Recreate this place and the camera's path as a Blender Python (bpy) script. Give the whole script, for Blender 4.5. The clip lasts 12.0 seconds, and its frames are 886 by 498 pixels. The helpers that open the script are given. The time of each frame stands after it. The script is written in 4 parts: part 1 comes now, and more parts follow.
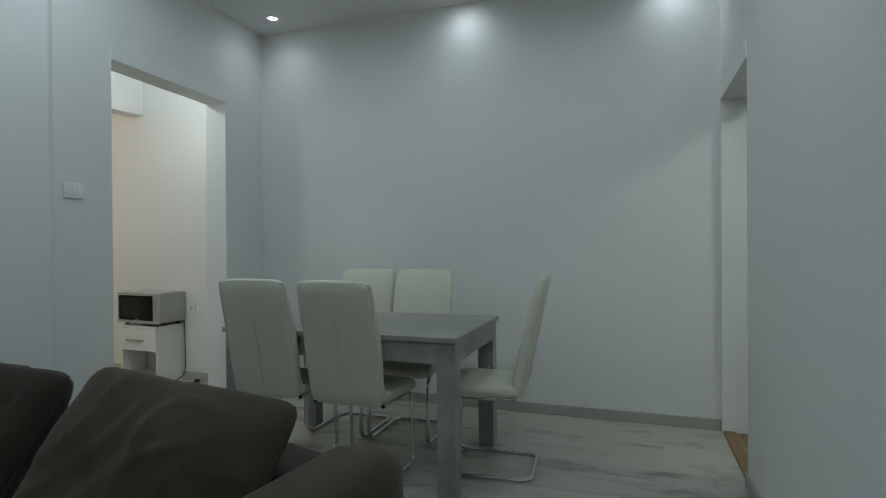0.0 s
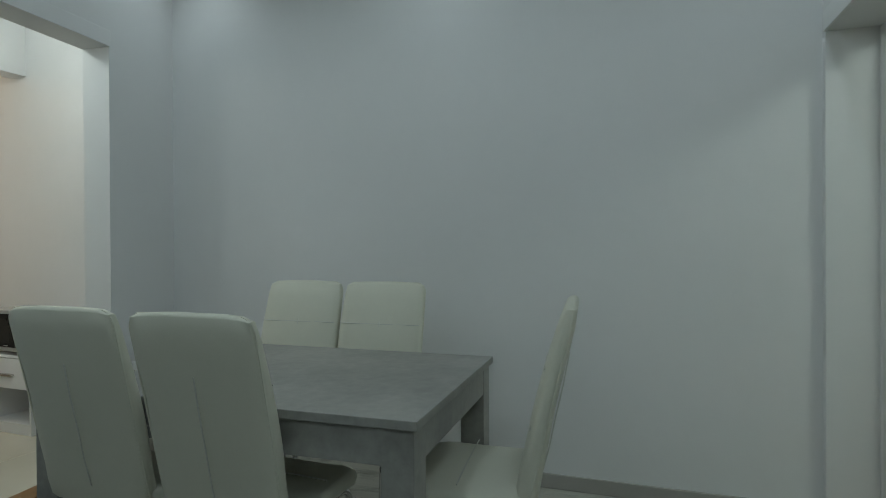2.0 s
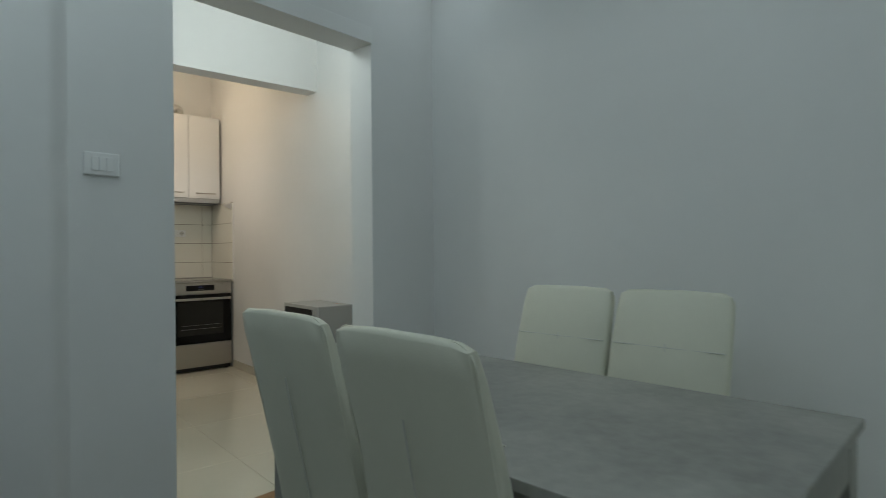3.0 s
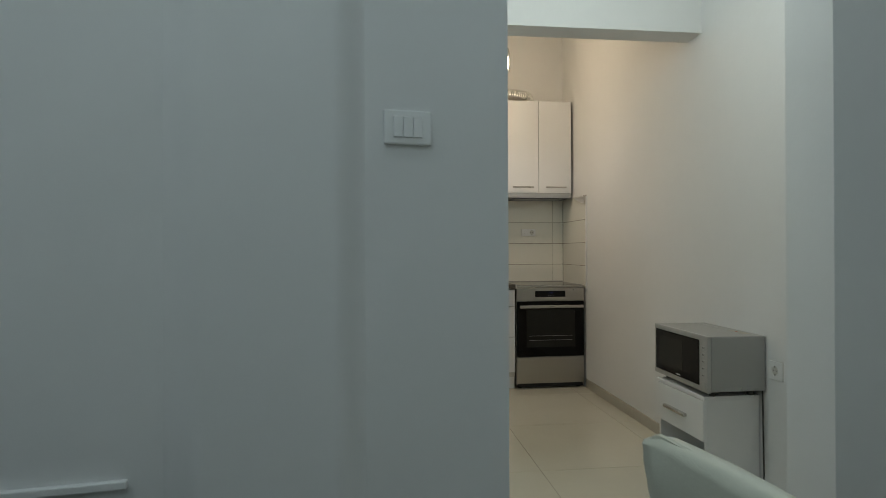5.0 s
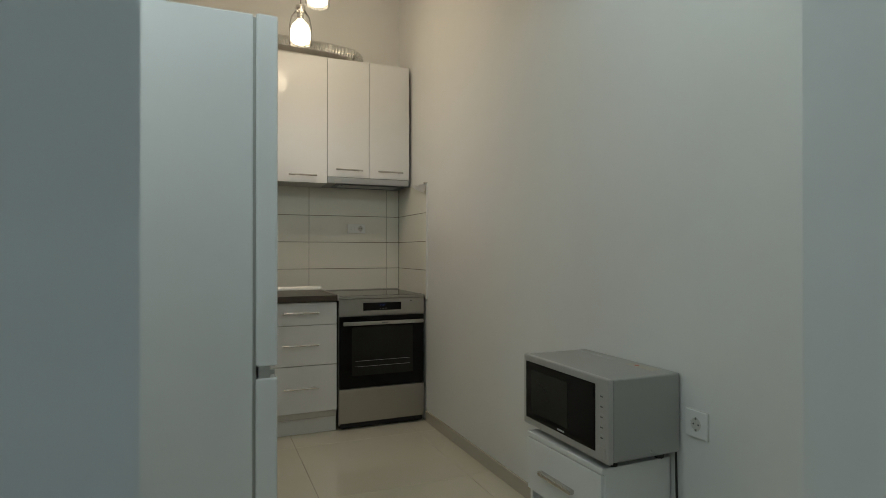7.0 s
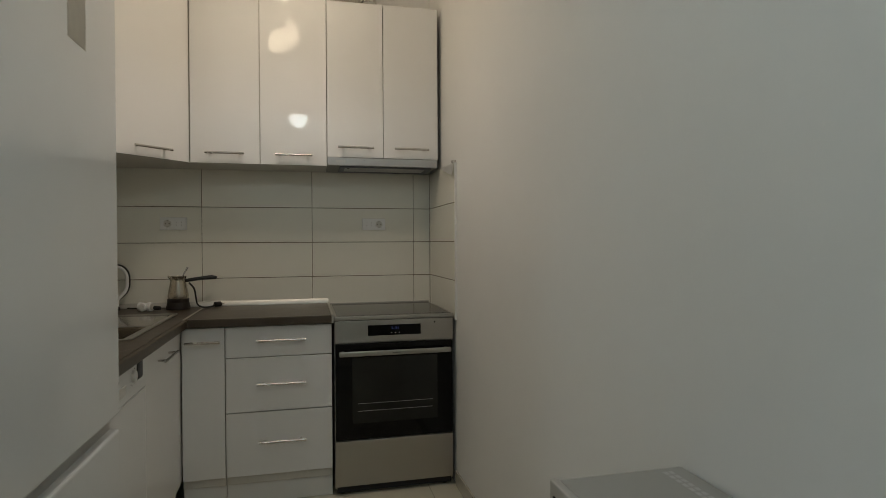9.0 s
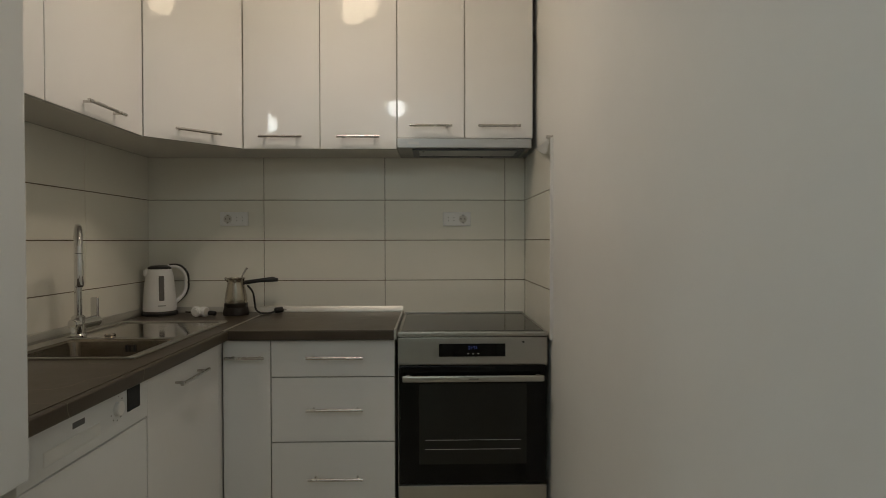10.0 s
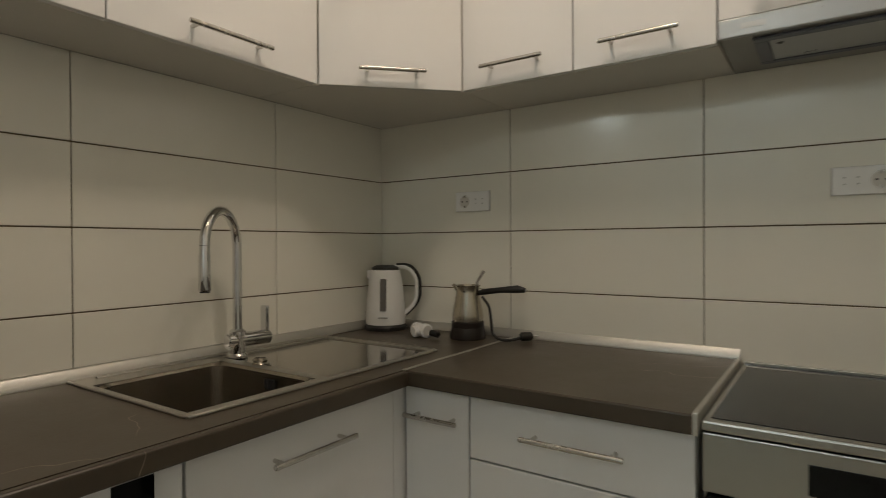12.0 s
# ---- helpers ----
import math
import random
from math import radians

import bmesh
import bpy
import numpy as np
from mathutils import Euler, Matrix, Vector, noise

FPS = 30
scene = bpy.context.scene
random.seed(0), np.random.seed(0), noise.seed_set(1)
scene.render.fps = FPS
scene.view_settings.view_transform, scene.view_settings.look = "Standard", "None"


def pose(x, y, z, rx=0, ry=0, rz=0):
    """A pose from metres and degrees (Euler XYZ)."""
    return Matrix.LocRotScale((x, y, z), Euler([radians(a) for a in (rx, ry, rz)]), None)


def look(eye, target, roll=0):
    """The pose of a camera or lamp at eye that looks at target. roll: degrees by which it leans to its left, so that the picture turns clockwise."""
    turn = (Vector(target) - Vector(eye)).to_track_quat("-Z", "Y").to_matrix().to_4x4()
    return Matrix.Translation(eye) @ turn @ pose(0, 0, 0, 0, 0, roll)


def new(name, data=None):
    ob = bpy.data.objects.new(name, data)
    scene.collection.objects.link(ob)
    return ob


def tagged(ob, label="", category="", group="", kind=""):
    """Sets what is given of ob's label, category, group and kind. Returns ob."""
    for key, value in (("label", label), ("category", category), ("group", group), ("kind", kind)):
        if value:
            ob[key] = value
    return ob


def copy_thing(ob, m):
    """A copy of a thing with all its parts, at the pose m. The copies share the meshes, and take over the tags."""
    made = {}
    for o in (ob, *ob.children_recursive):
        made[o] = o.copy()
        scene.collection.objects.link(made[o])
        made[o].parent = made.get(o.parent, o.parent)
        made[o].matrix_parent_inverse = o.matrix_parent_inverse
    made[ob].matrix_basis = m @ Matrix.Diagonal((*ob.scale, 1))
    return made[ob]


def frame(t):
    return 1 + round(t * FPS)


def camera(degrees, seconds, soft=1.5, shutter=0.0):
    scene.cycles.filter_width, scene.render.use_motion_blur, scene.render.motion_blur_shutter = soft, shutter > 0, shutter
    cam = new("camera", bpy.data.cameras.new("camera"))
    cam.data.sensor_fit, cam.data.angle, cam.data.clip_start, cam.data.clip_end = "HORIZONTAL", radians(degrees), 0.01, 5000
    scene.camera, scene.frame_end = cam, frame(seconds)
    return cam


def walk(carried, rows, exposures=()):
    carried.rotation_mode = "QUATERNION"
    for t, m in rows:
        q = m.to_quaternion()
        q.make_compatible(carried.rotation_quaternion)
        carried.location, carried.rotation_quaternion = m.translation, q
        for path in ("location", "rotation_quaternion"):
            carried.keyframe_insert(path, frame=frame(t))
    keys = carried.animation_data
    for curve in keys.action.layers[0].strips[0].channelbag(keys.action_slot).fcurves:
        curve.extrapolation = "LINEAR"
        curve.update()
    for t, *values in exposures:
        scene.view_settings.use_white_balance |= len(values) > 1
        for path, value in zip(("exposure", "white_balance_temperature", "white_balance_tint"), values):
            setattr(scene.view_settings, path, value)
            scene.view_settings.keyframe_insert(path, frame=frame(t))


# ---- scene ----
cam = camera(76.2, 12.0, soft=0.6, shutter=0.25)
PATH = [
    (0, (-3.67, -6.949, 1.176), (-1.832, -6.161, 1.163), -0.4),
    (0.5, (-3.347, -6.869, 1.183), (-1.492, -6.121, 1.173), -0.4),
    (0.7, (-3.229, -6.851, 1.181), (-1.378, -6.095, 1.172), -0.3),
    (1, (-3.076, -6.794, 1.17), (-1.224, -6.037, 1.159), -0.2),
    (1.5, (-2.795, -6.675, 1.19), (-0.926, -5.964, 1.187), -0.2),
    (2, (-2.535, -6.573, 1.181), (-0.684, -5.817, 1.171), -0.3),
    (2.5, (-2.292, -6.497, 1.183), (-0.703, -5.282, 1.177), -0.6),
    (3, (-2.075, -6.289, 1.166), (-0.77, -4.773, 1.167), -0.5),
    (3.5, (-1.917, -6.034, 1.18), (-1.005, -4.254, 1.179), -0.4),
    (3.7, (-1.857, -5.937, 1.171), (-1.108, -4.083, 1.175), -0.2),
    (5.3, (-1.731, -5.152, 1.189), (-1.517, -3.164, 1.194), -0.3),
    (5.5, (-1.707, -5.042, 1.176), (-1.449, -3.059, 1.182), -0.3),
    (6, (-1.595, -4.782, 1.189), (-1.123, -2.839, 1.188), -0.2),
    (6.5, (-1.475, -4.518, 1.168), (-0.799, -2.636, 1.174), -0.1),
    (6.7, (-1.445, -4.402, 1.181), (-0.667, -2.56, 1.19), 0.0),
    (8.3, (-0.937, -3.847, 1.157), (-0.263, -1.964, 1.168), 0.1),
    (8.5, (-0.844, -3.723, 1.159), (-0.249, -1.813, 1.159), -0.3),
    (9, (-0.709, -3.39, 1.243), (-0.239, -1.447, 1.221), -0.3),
    (9.5, (-0.556, -3.112, 1.227), (-0.251, -1.135, 1.202), -0.1),
    (10, (-0.449, -2.835, 1.245), (-0.404, -0.835, 1.217), -0.1),
    (10.5, (-0.395, -2.515, 1.224), (-0.539, -0.52, 1.21), -0.1),
    (11, (-0.339, -2.208, 1.221), (-0.669, -0.236, 1.202), 0.0),
    (11.5, (-0.338, -1.924, 1.212), (-1.073, -0.064, 1.203), -0.2),
    (12, (-0.386, -1.706, 1.205), (-1.517, -0.057, 1.19), -0.3),
]
walk(cam, [(t, look(eye, target, roll)) for t, eye, target, roll in PATH], exposures=[(0, 0.0, 6500, 10), (3, -0.12, 6520, 9), (5.5, -0.28, 6580, 8), (6.5, -0.37, 6430, 6), (8.4, -0.59, 6390, 7), (9.0, -0.56, 6470, 9), (10.0, -0.52, 6550, 10), (11.0, -0.38, 6620, 10), (12.0, -0.21, 6680, 10)])

# ---- world and light ----
world = bpy.data.worlds.new("night")
scene.world = world
world.use_nodes = True
world.node_tree.nodes["Background"].inputs[0].default_value = (0.02, 0.025, 0.03, 1)
world.node_tree.nodes["Background"].inputs[1].default_value = 0.3

COOL = (0.75, 0.93, 1.0)
HALL = (0.70, 1.0, 0.98)
WARM = (1.0, 0.86, 0.745)
GREEN = (0.15, 1.0, 0.50)
SPOT_W, HALL_W, PEND_W, BACK_W = 8.5, 2.35, 7.2, 1.8


def lamp(kind, at, watts, color, size=0.05, aim=None, angle=120, blend=0.6):
    d = bpy.data.lights.new("light", kind)
    d.energy, d.color = watts, color
    if kind == "SPOT":
        d.spot_size, d.spot_blend, d.shadow_soft_size = radians(angle), blend, size
    elif kind == "AREA":
        d.shape, d.size = "DISK", size
    else:
        d.shadow_soft_size = size
    ob = new("light", d)
    ob.matrix_world = look(at, aim or (at[0], at[1] + 1e-4, at[2] - 1))
    return ob


# ---- materials ----
def base_mat(name):
    m = bpy.data.materials.new(name)
    m.use_nodes = True
    nt = m.node_tree
    return m, nt, nt.nodes["Principled BSDF"]


def node(nt, kind, **vals):
    n = nt.nodes.new(kind)
    for k, v in vals.items():
        n.inputs[k].default_value = v
    return n


def mat(name, color, rough=0.5, metal=0.0, var=0.04, scale=6.0, bump=0.0, bscale=80.0, coat=0.0, stretch=(1, 1, 1),
        rvar=0.05, island=0.0, obrand=0.0, spec=0.5, sheen=0.0):
    """A surface with variation at two scales, uneven gloss and a fine relief."""
    m, nt, p = base_mat(name)
    L = nt.links.new
    tc = nt.nodes.new("ShaderNodeTexCoord")
    mp = node(nt, "ShaderNodeMapping", Scale=stretch)
    L(tc.outputs["Object"], mp.inputs["Vector"])
    n1 = node(nt, "ShaderNodeTexNoise", Scale=scale, Detail=5.0, Roughness=0.6)
    n2 = node(nt, "ShaderNodeTexNoise", Scale=scale * 9, Detail=3.0)
    L(mp.outputs[0], n1.inputs["Vector"]), L(mp.outputs[0], n2.inputs["Vector"])
    mix = node(nt, "ShaderNodeMath")
    mix.operation = "MULTIPLY_ADD"
    mix.inputs[1].default_value = 0.35
    L(n2.outputs[0], mix.inputs[0]), L(n1.outputs[0], mix.inputs[2])
    src = mix.outputs[0]
    if obrand:
        oi = nt.nodes.new("ShaderNodeObjectInfo")
        a = node(nt, "ShaderNodeMath")
        a.operation = "MULTIPLY_ADD"
        a.inputs[1].default_value = obrand
        L(oi.outputs["Random"], a.inputs[0]), L(src, a.inputs[2])
        src = a.outputs[0]
    r = node(nt, "ShaderNodeMapRange")
    r.inputs["From Min"].default_value, r.inputs["From Max"].default_value = 0.35, 1.0 + obrand
    r.inputs["To Min"].default_value, r.inputs["To Max"].default_value = 1 - var, 1 + var
    L(src, r.inputs["Value"])
    hs = node(nt, "ShaderNodeHueSaturation", Color=(*color, 1))
    L(r.outputs[0], hs.inputs["Value"]), L(hs.outputs[0], p.inputs["Base Color"])
    rr = node(nt, "ShaderNodeMapRange")
    rr.inputs["From Min"].default_value, rr.inputs["From Max"].default_value = 0.35, 0.95
    rr.inputs["To Min"].default_value, rr.inputs["To Max"].default_value = max(0.02, rough - rvar), min(1, rough + rvar)
    L(mix.outputs[0], rr.inputs["Value"]), L(rr.outputs[0], p.inputs["Roughness"])
    p.inputs["Metallic"].default_value = metal
    p.inputs["Coat Weight"].default_value = coat
    p.inputs["Coat Roughness"].default_value = 0.04
    p.inputs["Specular IOR Level"].default_value = spec
    p.inputs["Sheen Weight"].default_value = sheen
    if bump:
        b = node(nt, "ShaderNodeBump", Strength=bump, Distance=0.004)
        n3 = node(nt, "ShaderNodeTexNoise", Scale=bscale, Detail=4.0)
        L(mp.outputs[0], n3.inputs["Vector"]), L(n3.outputs[0], b.inputs["Height"]), L(b.outputs[0], p.inputs["Normal"])
    return m


def glow(name, color, strength, base=0.8):
    m, nt, p = base_mat(name)
    p.inputs["Base Color"].default_value = (base, base, base, 1)
    p.inputs["Emission Color"].default_value = (*color, 1)
    p.inputs["Emission Strength"].default_value = strength
    return m


def glass(name, color=(1, 1, 1), rough=0.0):
    m, nt, p = base_mat(name)
    p.inputs["Base Color"].default_value = (*color, 1)
    p.inputs["Transmission Weight"].default_value = 1
    p.inputs["Roughness"].default_value = rough
    return m


M = {}
M["plaster"] = mat("plaster", (0.78, 0.78, 0.77), 0.75, var=0.025, scale=1.3, bump=0.12, bscale=35)
M["paint"] = mat("satin_paint", (0.80, 0.80, 0.79), 0.35, var=0.015, scale=2, bump=0.03, bscale=30)
M["ceiling"] = mat("ceiling_paint", (0.80, 0.80, 0.80), 0.85, var=0.02, scale=1.5, bump=0.08, bscale=40)
M["gloss"] = mat("white_lacquer", (0.80, 0.80, 0.80), 0.014, var=0.012, scale=2, coat=0.2, rvar=0.003)
M["white"] = mat("white_melamine", (0.78, 0.78, 0.77), 0.35, var=0.02, scale=3, bump=0.03, bscale=200)
M["fridge"] = mat("fridge_enamel", (0.80, 0.81, 0.82), 0.16, var=0.01, scale=2, bump=0.01, bscale=20, coat=0.3)
M["carcass"] = mat("carcass_board", (0.62, 0.60, 0.56), 0.5, var=0.03, scale=4, bump=0.04, bscale=120)
M["wall_tile"] = mat("cream_wall_tile", (0.84, 0.825, 0.745), 0.17, var=0.02, scale=2, bump=0.012, bscale=10, obrand=0.1, coat=0.08)
M["grout"] = mat("dark_grout", (0.15, 0.115, 0.07), 0.95, var=0.2, scale=20, bump=0.2, bscale=300)
M["floor_tile"] = mat("beige_floor_tile", (0.65, 0.615, 0.50), 0.09, var=0.03, scale=2.5, bump=0.006, bscale=8, obrand=0.15, coat=0.25)
M["floor_grout"] = mat("floor_grout", (0.30, 0.26, 0.2), 0.9, var=0.1, scale=20)
M["steel"] = mat("brushed_steel", (0.46, 0.445, 0.415), 0.32, 1.0, var=0.012, scale=3, stretch=(1, 1, 12), rvar=0.02)
M["sink"] = mat("satin_steel", (0.34, 0.305, 0.26), 0.22, 1.0, var=0.06, scale=6, bump=0.015, bscale=150)
M["drainer"] = mat("polished_drainer_steel", (0.40, 0.37, 0.33), 0.10, 1.0, var=0.03, scale=5, rvar=0.03)
M["chrome"] = mat("chrome", (0.72, 0.72, 0.72), 0.07, 1.0, var=0.02, scale=5)
M["nickel"] = mat("satin_nickel", (0.60, 0.58, 0.55), 0.25, 1.0, var=0.04, scale=20)
M["alu"] = mat("aluminium_strip", (0.60, 0.59, 0.56), 0.45, 1.0, var=0.05, scale=10, stretch=(1, 1, 1))
M["foil"] = mat("aluminium_foil_duct", (0.75, 0.74, 0.72), 0.22, 1.0, var=0.1, scale=30, bump=0.5, bscale=90)
M["black_glass"] = mat("black_glass", (0.005, 0.005, 0.005), 0.06, var=0.1, scale=3, rvar=0.02, spec=0.2)
M["oven_window"] = mat("oven_window", (0.022, 0.022, 0.019), 0.09, var=0.25, scale=3, rvar=0.02, spec=0.25)
M["black"] = mat("black_plastic", (0.015, 0.014, 0.013), 0.4, var=0.1, scale=30)
# Near-black; on socket holes and overflow slots it paints the shade inside openings.
M["dark"] = mat("dark_gap", (0.02, 0.02, 0.02), 0.8, var=0.1, scale=30)
M["silver"] = mat("silver_plastic", (0.48, 0.475, 0.46), 0.35, 0.4, var=0.03, scale=8, bump=0.02, bscale=200)
M["silver_body"] = mat("silver_painted_steel", (0.38, 0.38, 0.365), 0.42, 0.25, var=0.03, scale=5, bump=0.02, bscale=300)
M["hood_front"] = mat("satin_grey_lacquer", (0.42, 0.43, 0.44), 0.30, 0.35, var=0.02, scale=8, bump=0.01, bscale=200)
M["hood_grey"] = mat("dark_grey_lacquer", (0.28, 0.275, 0.265), 0.35, 0.3, var=0.03, scale=8, bump=0.02, bscale=200)
M["hood_rim"] = mat("blue_grey_plastic", (0.12, 0.13, 0.16), 0.4, 0.0, var=0.03, scale=8, bump=0.02, bscale=200)
M["gauge"] = mat("smoked_gauge_plastic", (0.13, 0.12, 0.11), 0.25, var=0.05, scale=20)
M["plastic"] = mat("white_plastic", (0.84, 0.84, 0.83), 0.3, var=0.015, scale=10)
M["leather"] = mat("white_leatherette", (0.67, 0.665, 0.555), 0.42, var=0.03, scale=7, bump=0.1, bscale=260)
M["stitch"] = mat("leatherette_seam", (0.60, 0.60, 0.54), 0.6, var=0.05, scale=40)
M["sofa"] = mat("taupe_microfibre", (0.032, 0.022, 0.014), 0.9, var=0.22, scale=7, bump=0.3, bscale=220, sheen=0.1)
M["sofa_light"] = mat("taupe_pillow_cloth", (0.060, 0.043, 0.027), 0.9, var=0.2, scale=6, bump=0.3, bscale=240, sheen=0.1)
M["oak"] = mat("varnished_oak", (0.26, 0.135, 0.045), 0.35, var=0.28, scale=5, stretch=(1, 9, 9), bump=0.06, bscale=40, obrand=0.3)
M["skirting"] = mat("grey_skirting", (0.40, 0.38, 0.35), 0.5, var=0.06, scale=8, stretch=(1, 1, 1), bump=0.05, bscale=90)
M["skirting_tile"] = mat("beige_skirting_tile", (0.50, 0.47, 0.40), 0.2, var=0.04, scale=5)
M["label"] = mat("sticker_paper", (0.45, 0.42, 0.36), 0.6, var=0.1, scale=30)
M["ink"] = mat("grey_print", (0.12, 0.12, 0.12), 0.6, var=0.05, scale=30)
M["ink_red"] = mat("red_print", (0.45, 0.10, 0.06), 0.6, var=0.05, scale=30)
M["light_ink"] = mat("pale_print", (0.5, 0.5, 0.5), 0.5, var=0.05, scale=30)
M["copper"] = mat("brushed_pot_steel", (0.50, 0.46, 0.39), 0.22, 1.0, var=0.03, scale=9, rvar=0.02)
M["brown"] = mat("dark_brown_plastic", (0.017, 0.011, 0.008), 0.45, var=0.1, scale=20)
M["spot_glow"] = glow("spot_diffuser", (0.85, 0.95, 1.0), 30)
M["globe_glow"] = glow("opal_globe", (0.93, 1.0, 0.98), 14)
M["bulb_glow"] = glow("warm_bulb", (1.0, 0.80, 0.55), 9)
M["digits"] = glow("display_digits", (0.22, 0.30, 1.0), 0.22, 0.01)
M["glass"] = glass("clear_glass")


def concrete():
    m = mat("concrete_laminate", (0.30, 0.298, 0.272), 0.40, var=0.42, scale=3.6, bump=0.03, bscale=60)
    return m


def laminate():
    """Bleached planks: pale grey board with darker streaks of grain along its length."""
    m, nt, p = base_mat("bleached_laminate")
    L = nt.links.new
    tc = nt.nodes.new("ShaderNodeTexCoord")
    oi = nt.nodes.new("ShaderNodeObjectInfo")
    off = node(nt, "ShaderNodeVectorMath")
    off.operation = "SCALE"
    off.inputs[0].default_value = (7, 31, 3)
    L(oi.outputs["Random"], off.inputs["Scale"])
    add = node(nt, "ShaderNodeVectorMath")
    L(tc.outputs["Object"], add.inputs[0]), L(off.outputs[0], add.inputs[1])
    mp = node(nt, "ShaderNodeMapping", Scale=(9, 2.6, 1))
    L(add.outputs[0], mp.inputs["Vector"])
    n1 = node(nt, "ShaderNodeTexNoise", Scale=1.0, Detail=7.0, Roughness=0.65)
    L(mp.outputs[0], n1.inputs["Vector"])
    mp2 = node(nt, "ShaderNodeMapping", Scale=(40, 3, 1))
    L(add.outputs[0], mp2.inputs["Vector"])
    n2 = node(nt, "ShaderNodeTexNoise", Scale=1.0, Detail=5.0)
    L(mp2.outputs[0], n2.inputs["Vector"])
    ramp = nt.nodes.new("ShaderNodeValToRGB")
    e = ramp.color_ramp.elements
    e[0].position, e[0].color = 0.33, (0.21, 0.20, 0.17, 1)
    e[1].position, e[1].color = 0.48, (0.43, 0.42, 0.37, 1)
    L(n1.outputs[0], ramp.inputs[0])
    mixn = nt.nodes.new("ShaderNodeMapRange")
    mixn.inputs["To Min"].default_value, mixn.inputs["To Max"].default_value = 0.88, 1.08
    L(n2.outputs[0], mixn.inputs["Value"])
    sh = nt.nodes.new("ShaderNodeMath")
    sh.operation = "MULTIPLY_ADD"
    sh.inputs[1].default_value = 0.16
    L(oi.outputs["Random"], sh.inputs[0]), L(mixn.outputs[0], sh.inputs[2])
    hs = nt.nodes.new("ShaderNodeHueSaturation")
    L(ramp.outputs[0], hs.inputs["Color"]), L(sh.outputs[0], hs.inputs["Value"])
    L(hs.outputs[0], p.inputs["Base Color"])
    p.inputs["Roughness"].default_value = 0.38
    b = node(nt, "ShaderNodeBump", Strength=0.15, Distance=0.003)
    L(n2.outputs[0], b.inputs["Height"]), L(b.outputs[0], p.inputs["Normal"])
    return m


def veined():
    """Slate-brown worktop with a few thin pale veins."""
    m = mat("slate_worktop_veined", (0.062, 0.047, 0.032), 0.36, var=0.18, scale=5, bump=0.05, bscale=160)
    nt = m.node_tree
    L = nt.links.new
    p = nt.nodes["Principled BSDF"]
    tc = nt.nodes.new("ShaderNodeTexCoord")
    dn = node(nt, "ShaderNodeTexNoise", Scale=2.2, Detail=4.0)
    L(tc.outputs["Object"], dn.inputs["Vector"])
    mixv = node(nt, "ShaderNodeVectorMath")
    mixv.operation = "MULTIPLY_ADD"
    mixv.inputs[1].default_value = (0.5, 0.5, 0.5)
    L(dn.outputs["Color"], mixv.inputs[0]), L(tc.outputs["Object"], mixv.inputs[2])
    v = nt.nodes.new("ShaderNodeTexVoronoi")
    v.feature = "DISTANCE_TO_EDGE"
    v.inputs["Scale"].default_value = 2.3
    L(mixv.outputs[0], v.inputs["Vector"])
    r = node(nt, "ShaderNodeMapRange")
    r.inputs["From Min"].default_value, r.inputs["From Max"].default_value = 0.0, 0.005
    r.inputs["To Min"].default_value, r.inputs["To Max"].default_value = 0.60, 0.0
    L(v.outputs[0], r.inputs["Value"])
    n = node(nt, "ShaderNodeTexNoise", Scale=3.0, Detail=1.0)
    L(tc.outputs["Object"], n.inputs["Vector"])
    rg = node(nt, "ShaderNodeMapRange")
    rg.inputs["From Min"].default_value, rg.inputs["From Max"].default_value = 0.50, 0.56
    L(n.outputs[0], rg.inputs["Value"])
    mul = nt.nodes.new("ShaderNodeMath")
    mul.operation = "MULTIPLY"
    L(r.outputs[0], mul.inputs[0]), L(rg.outputs[0], mul.inputs[1])
    mx = nt.nodes.new("ShaderNodeMix")
    mx.data_type = "RGBA"
    old = p.inputs["Base Color"].links[0].from_socket
    L(mul.outputs[0], mx.inputs[0]), L(old, mx.inputs[6])
    mx.inputs[7].default_value = (0.32, 0.26, 0.2, 1)
    L(mx.outputs[2], p.inputs["Base Color"])
    return m


M["concrete"] = concrete()
M["laminate"] = laminate()
M["worktop"] = veined()


# ---- mesh helpers ----
FLAT = set()


def mesh_of(bm, name, material, smooth=True):
    bmesh.ops.recalc_face_normals(bm, faces=bm.faces)
    me = bpy.data.meshes.new(name)
    bm.to_mesh(me)
    me.materials.append(material)
    smooth = smooth and id(bm) not in FLAT
    FLAT.discard(id(bm))
    bm.free()
    if smooth == "soft":
        me.shade_smooth()
    elif smooth:
        me.shade_smooth()
        me.set_sharp_from_angle(angle=radians(35))
    return me


def part(name, bm, material, parent=None, label="", m=None, smooth=True):
    ob = new(name, mesh_of(bm, name, material, smooth))
    if parent is not None:
        ob.parent = parent
    if m is not None:
        ob.matrix_basis = m
    return tagged(ob, label)


def thing(name, label, category, group="", m=None):
    ob = new(name)
    ob.empty_display_size = 0.1
    if m is not None:
        ob.matrix_basis = m
    return tagged(ob, label, category, group)


def structure(name, bm, material, label="", m=None, smooth=False):
    ob = part(name, bm, material, None, label, m, smooth)
    return tagged(ob, kind="structure")


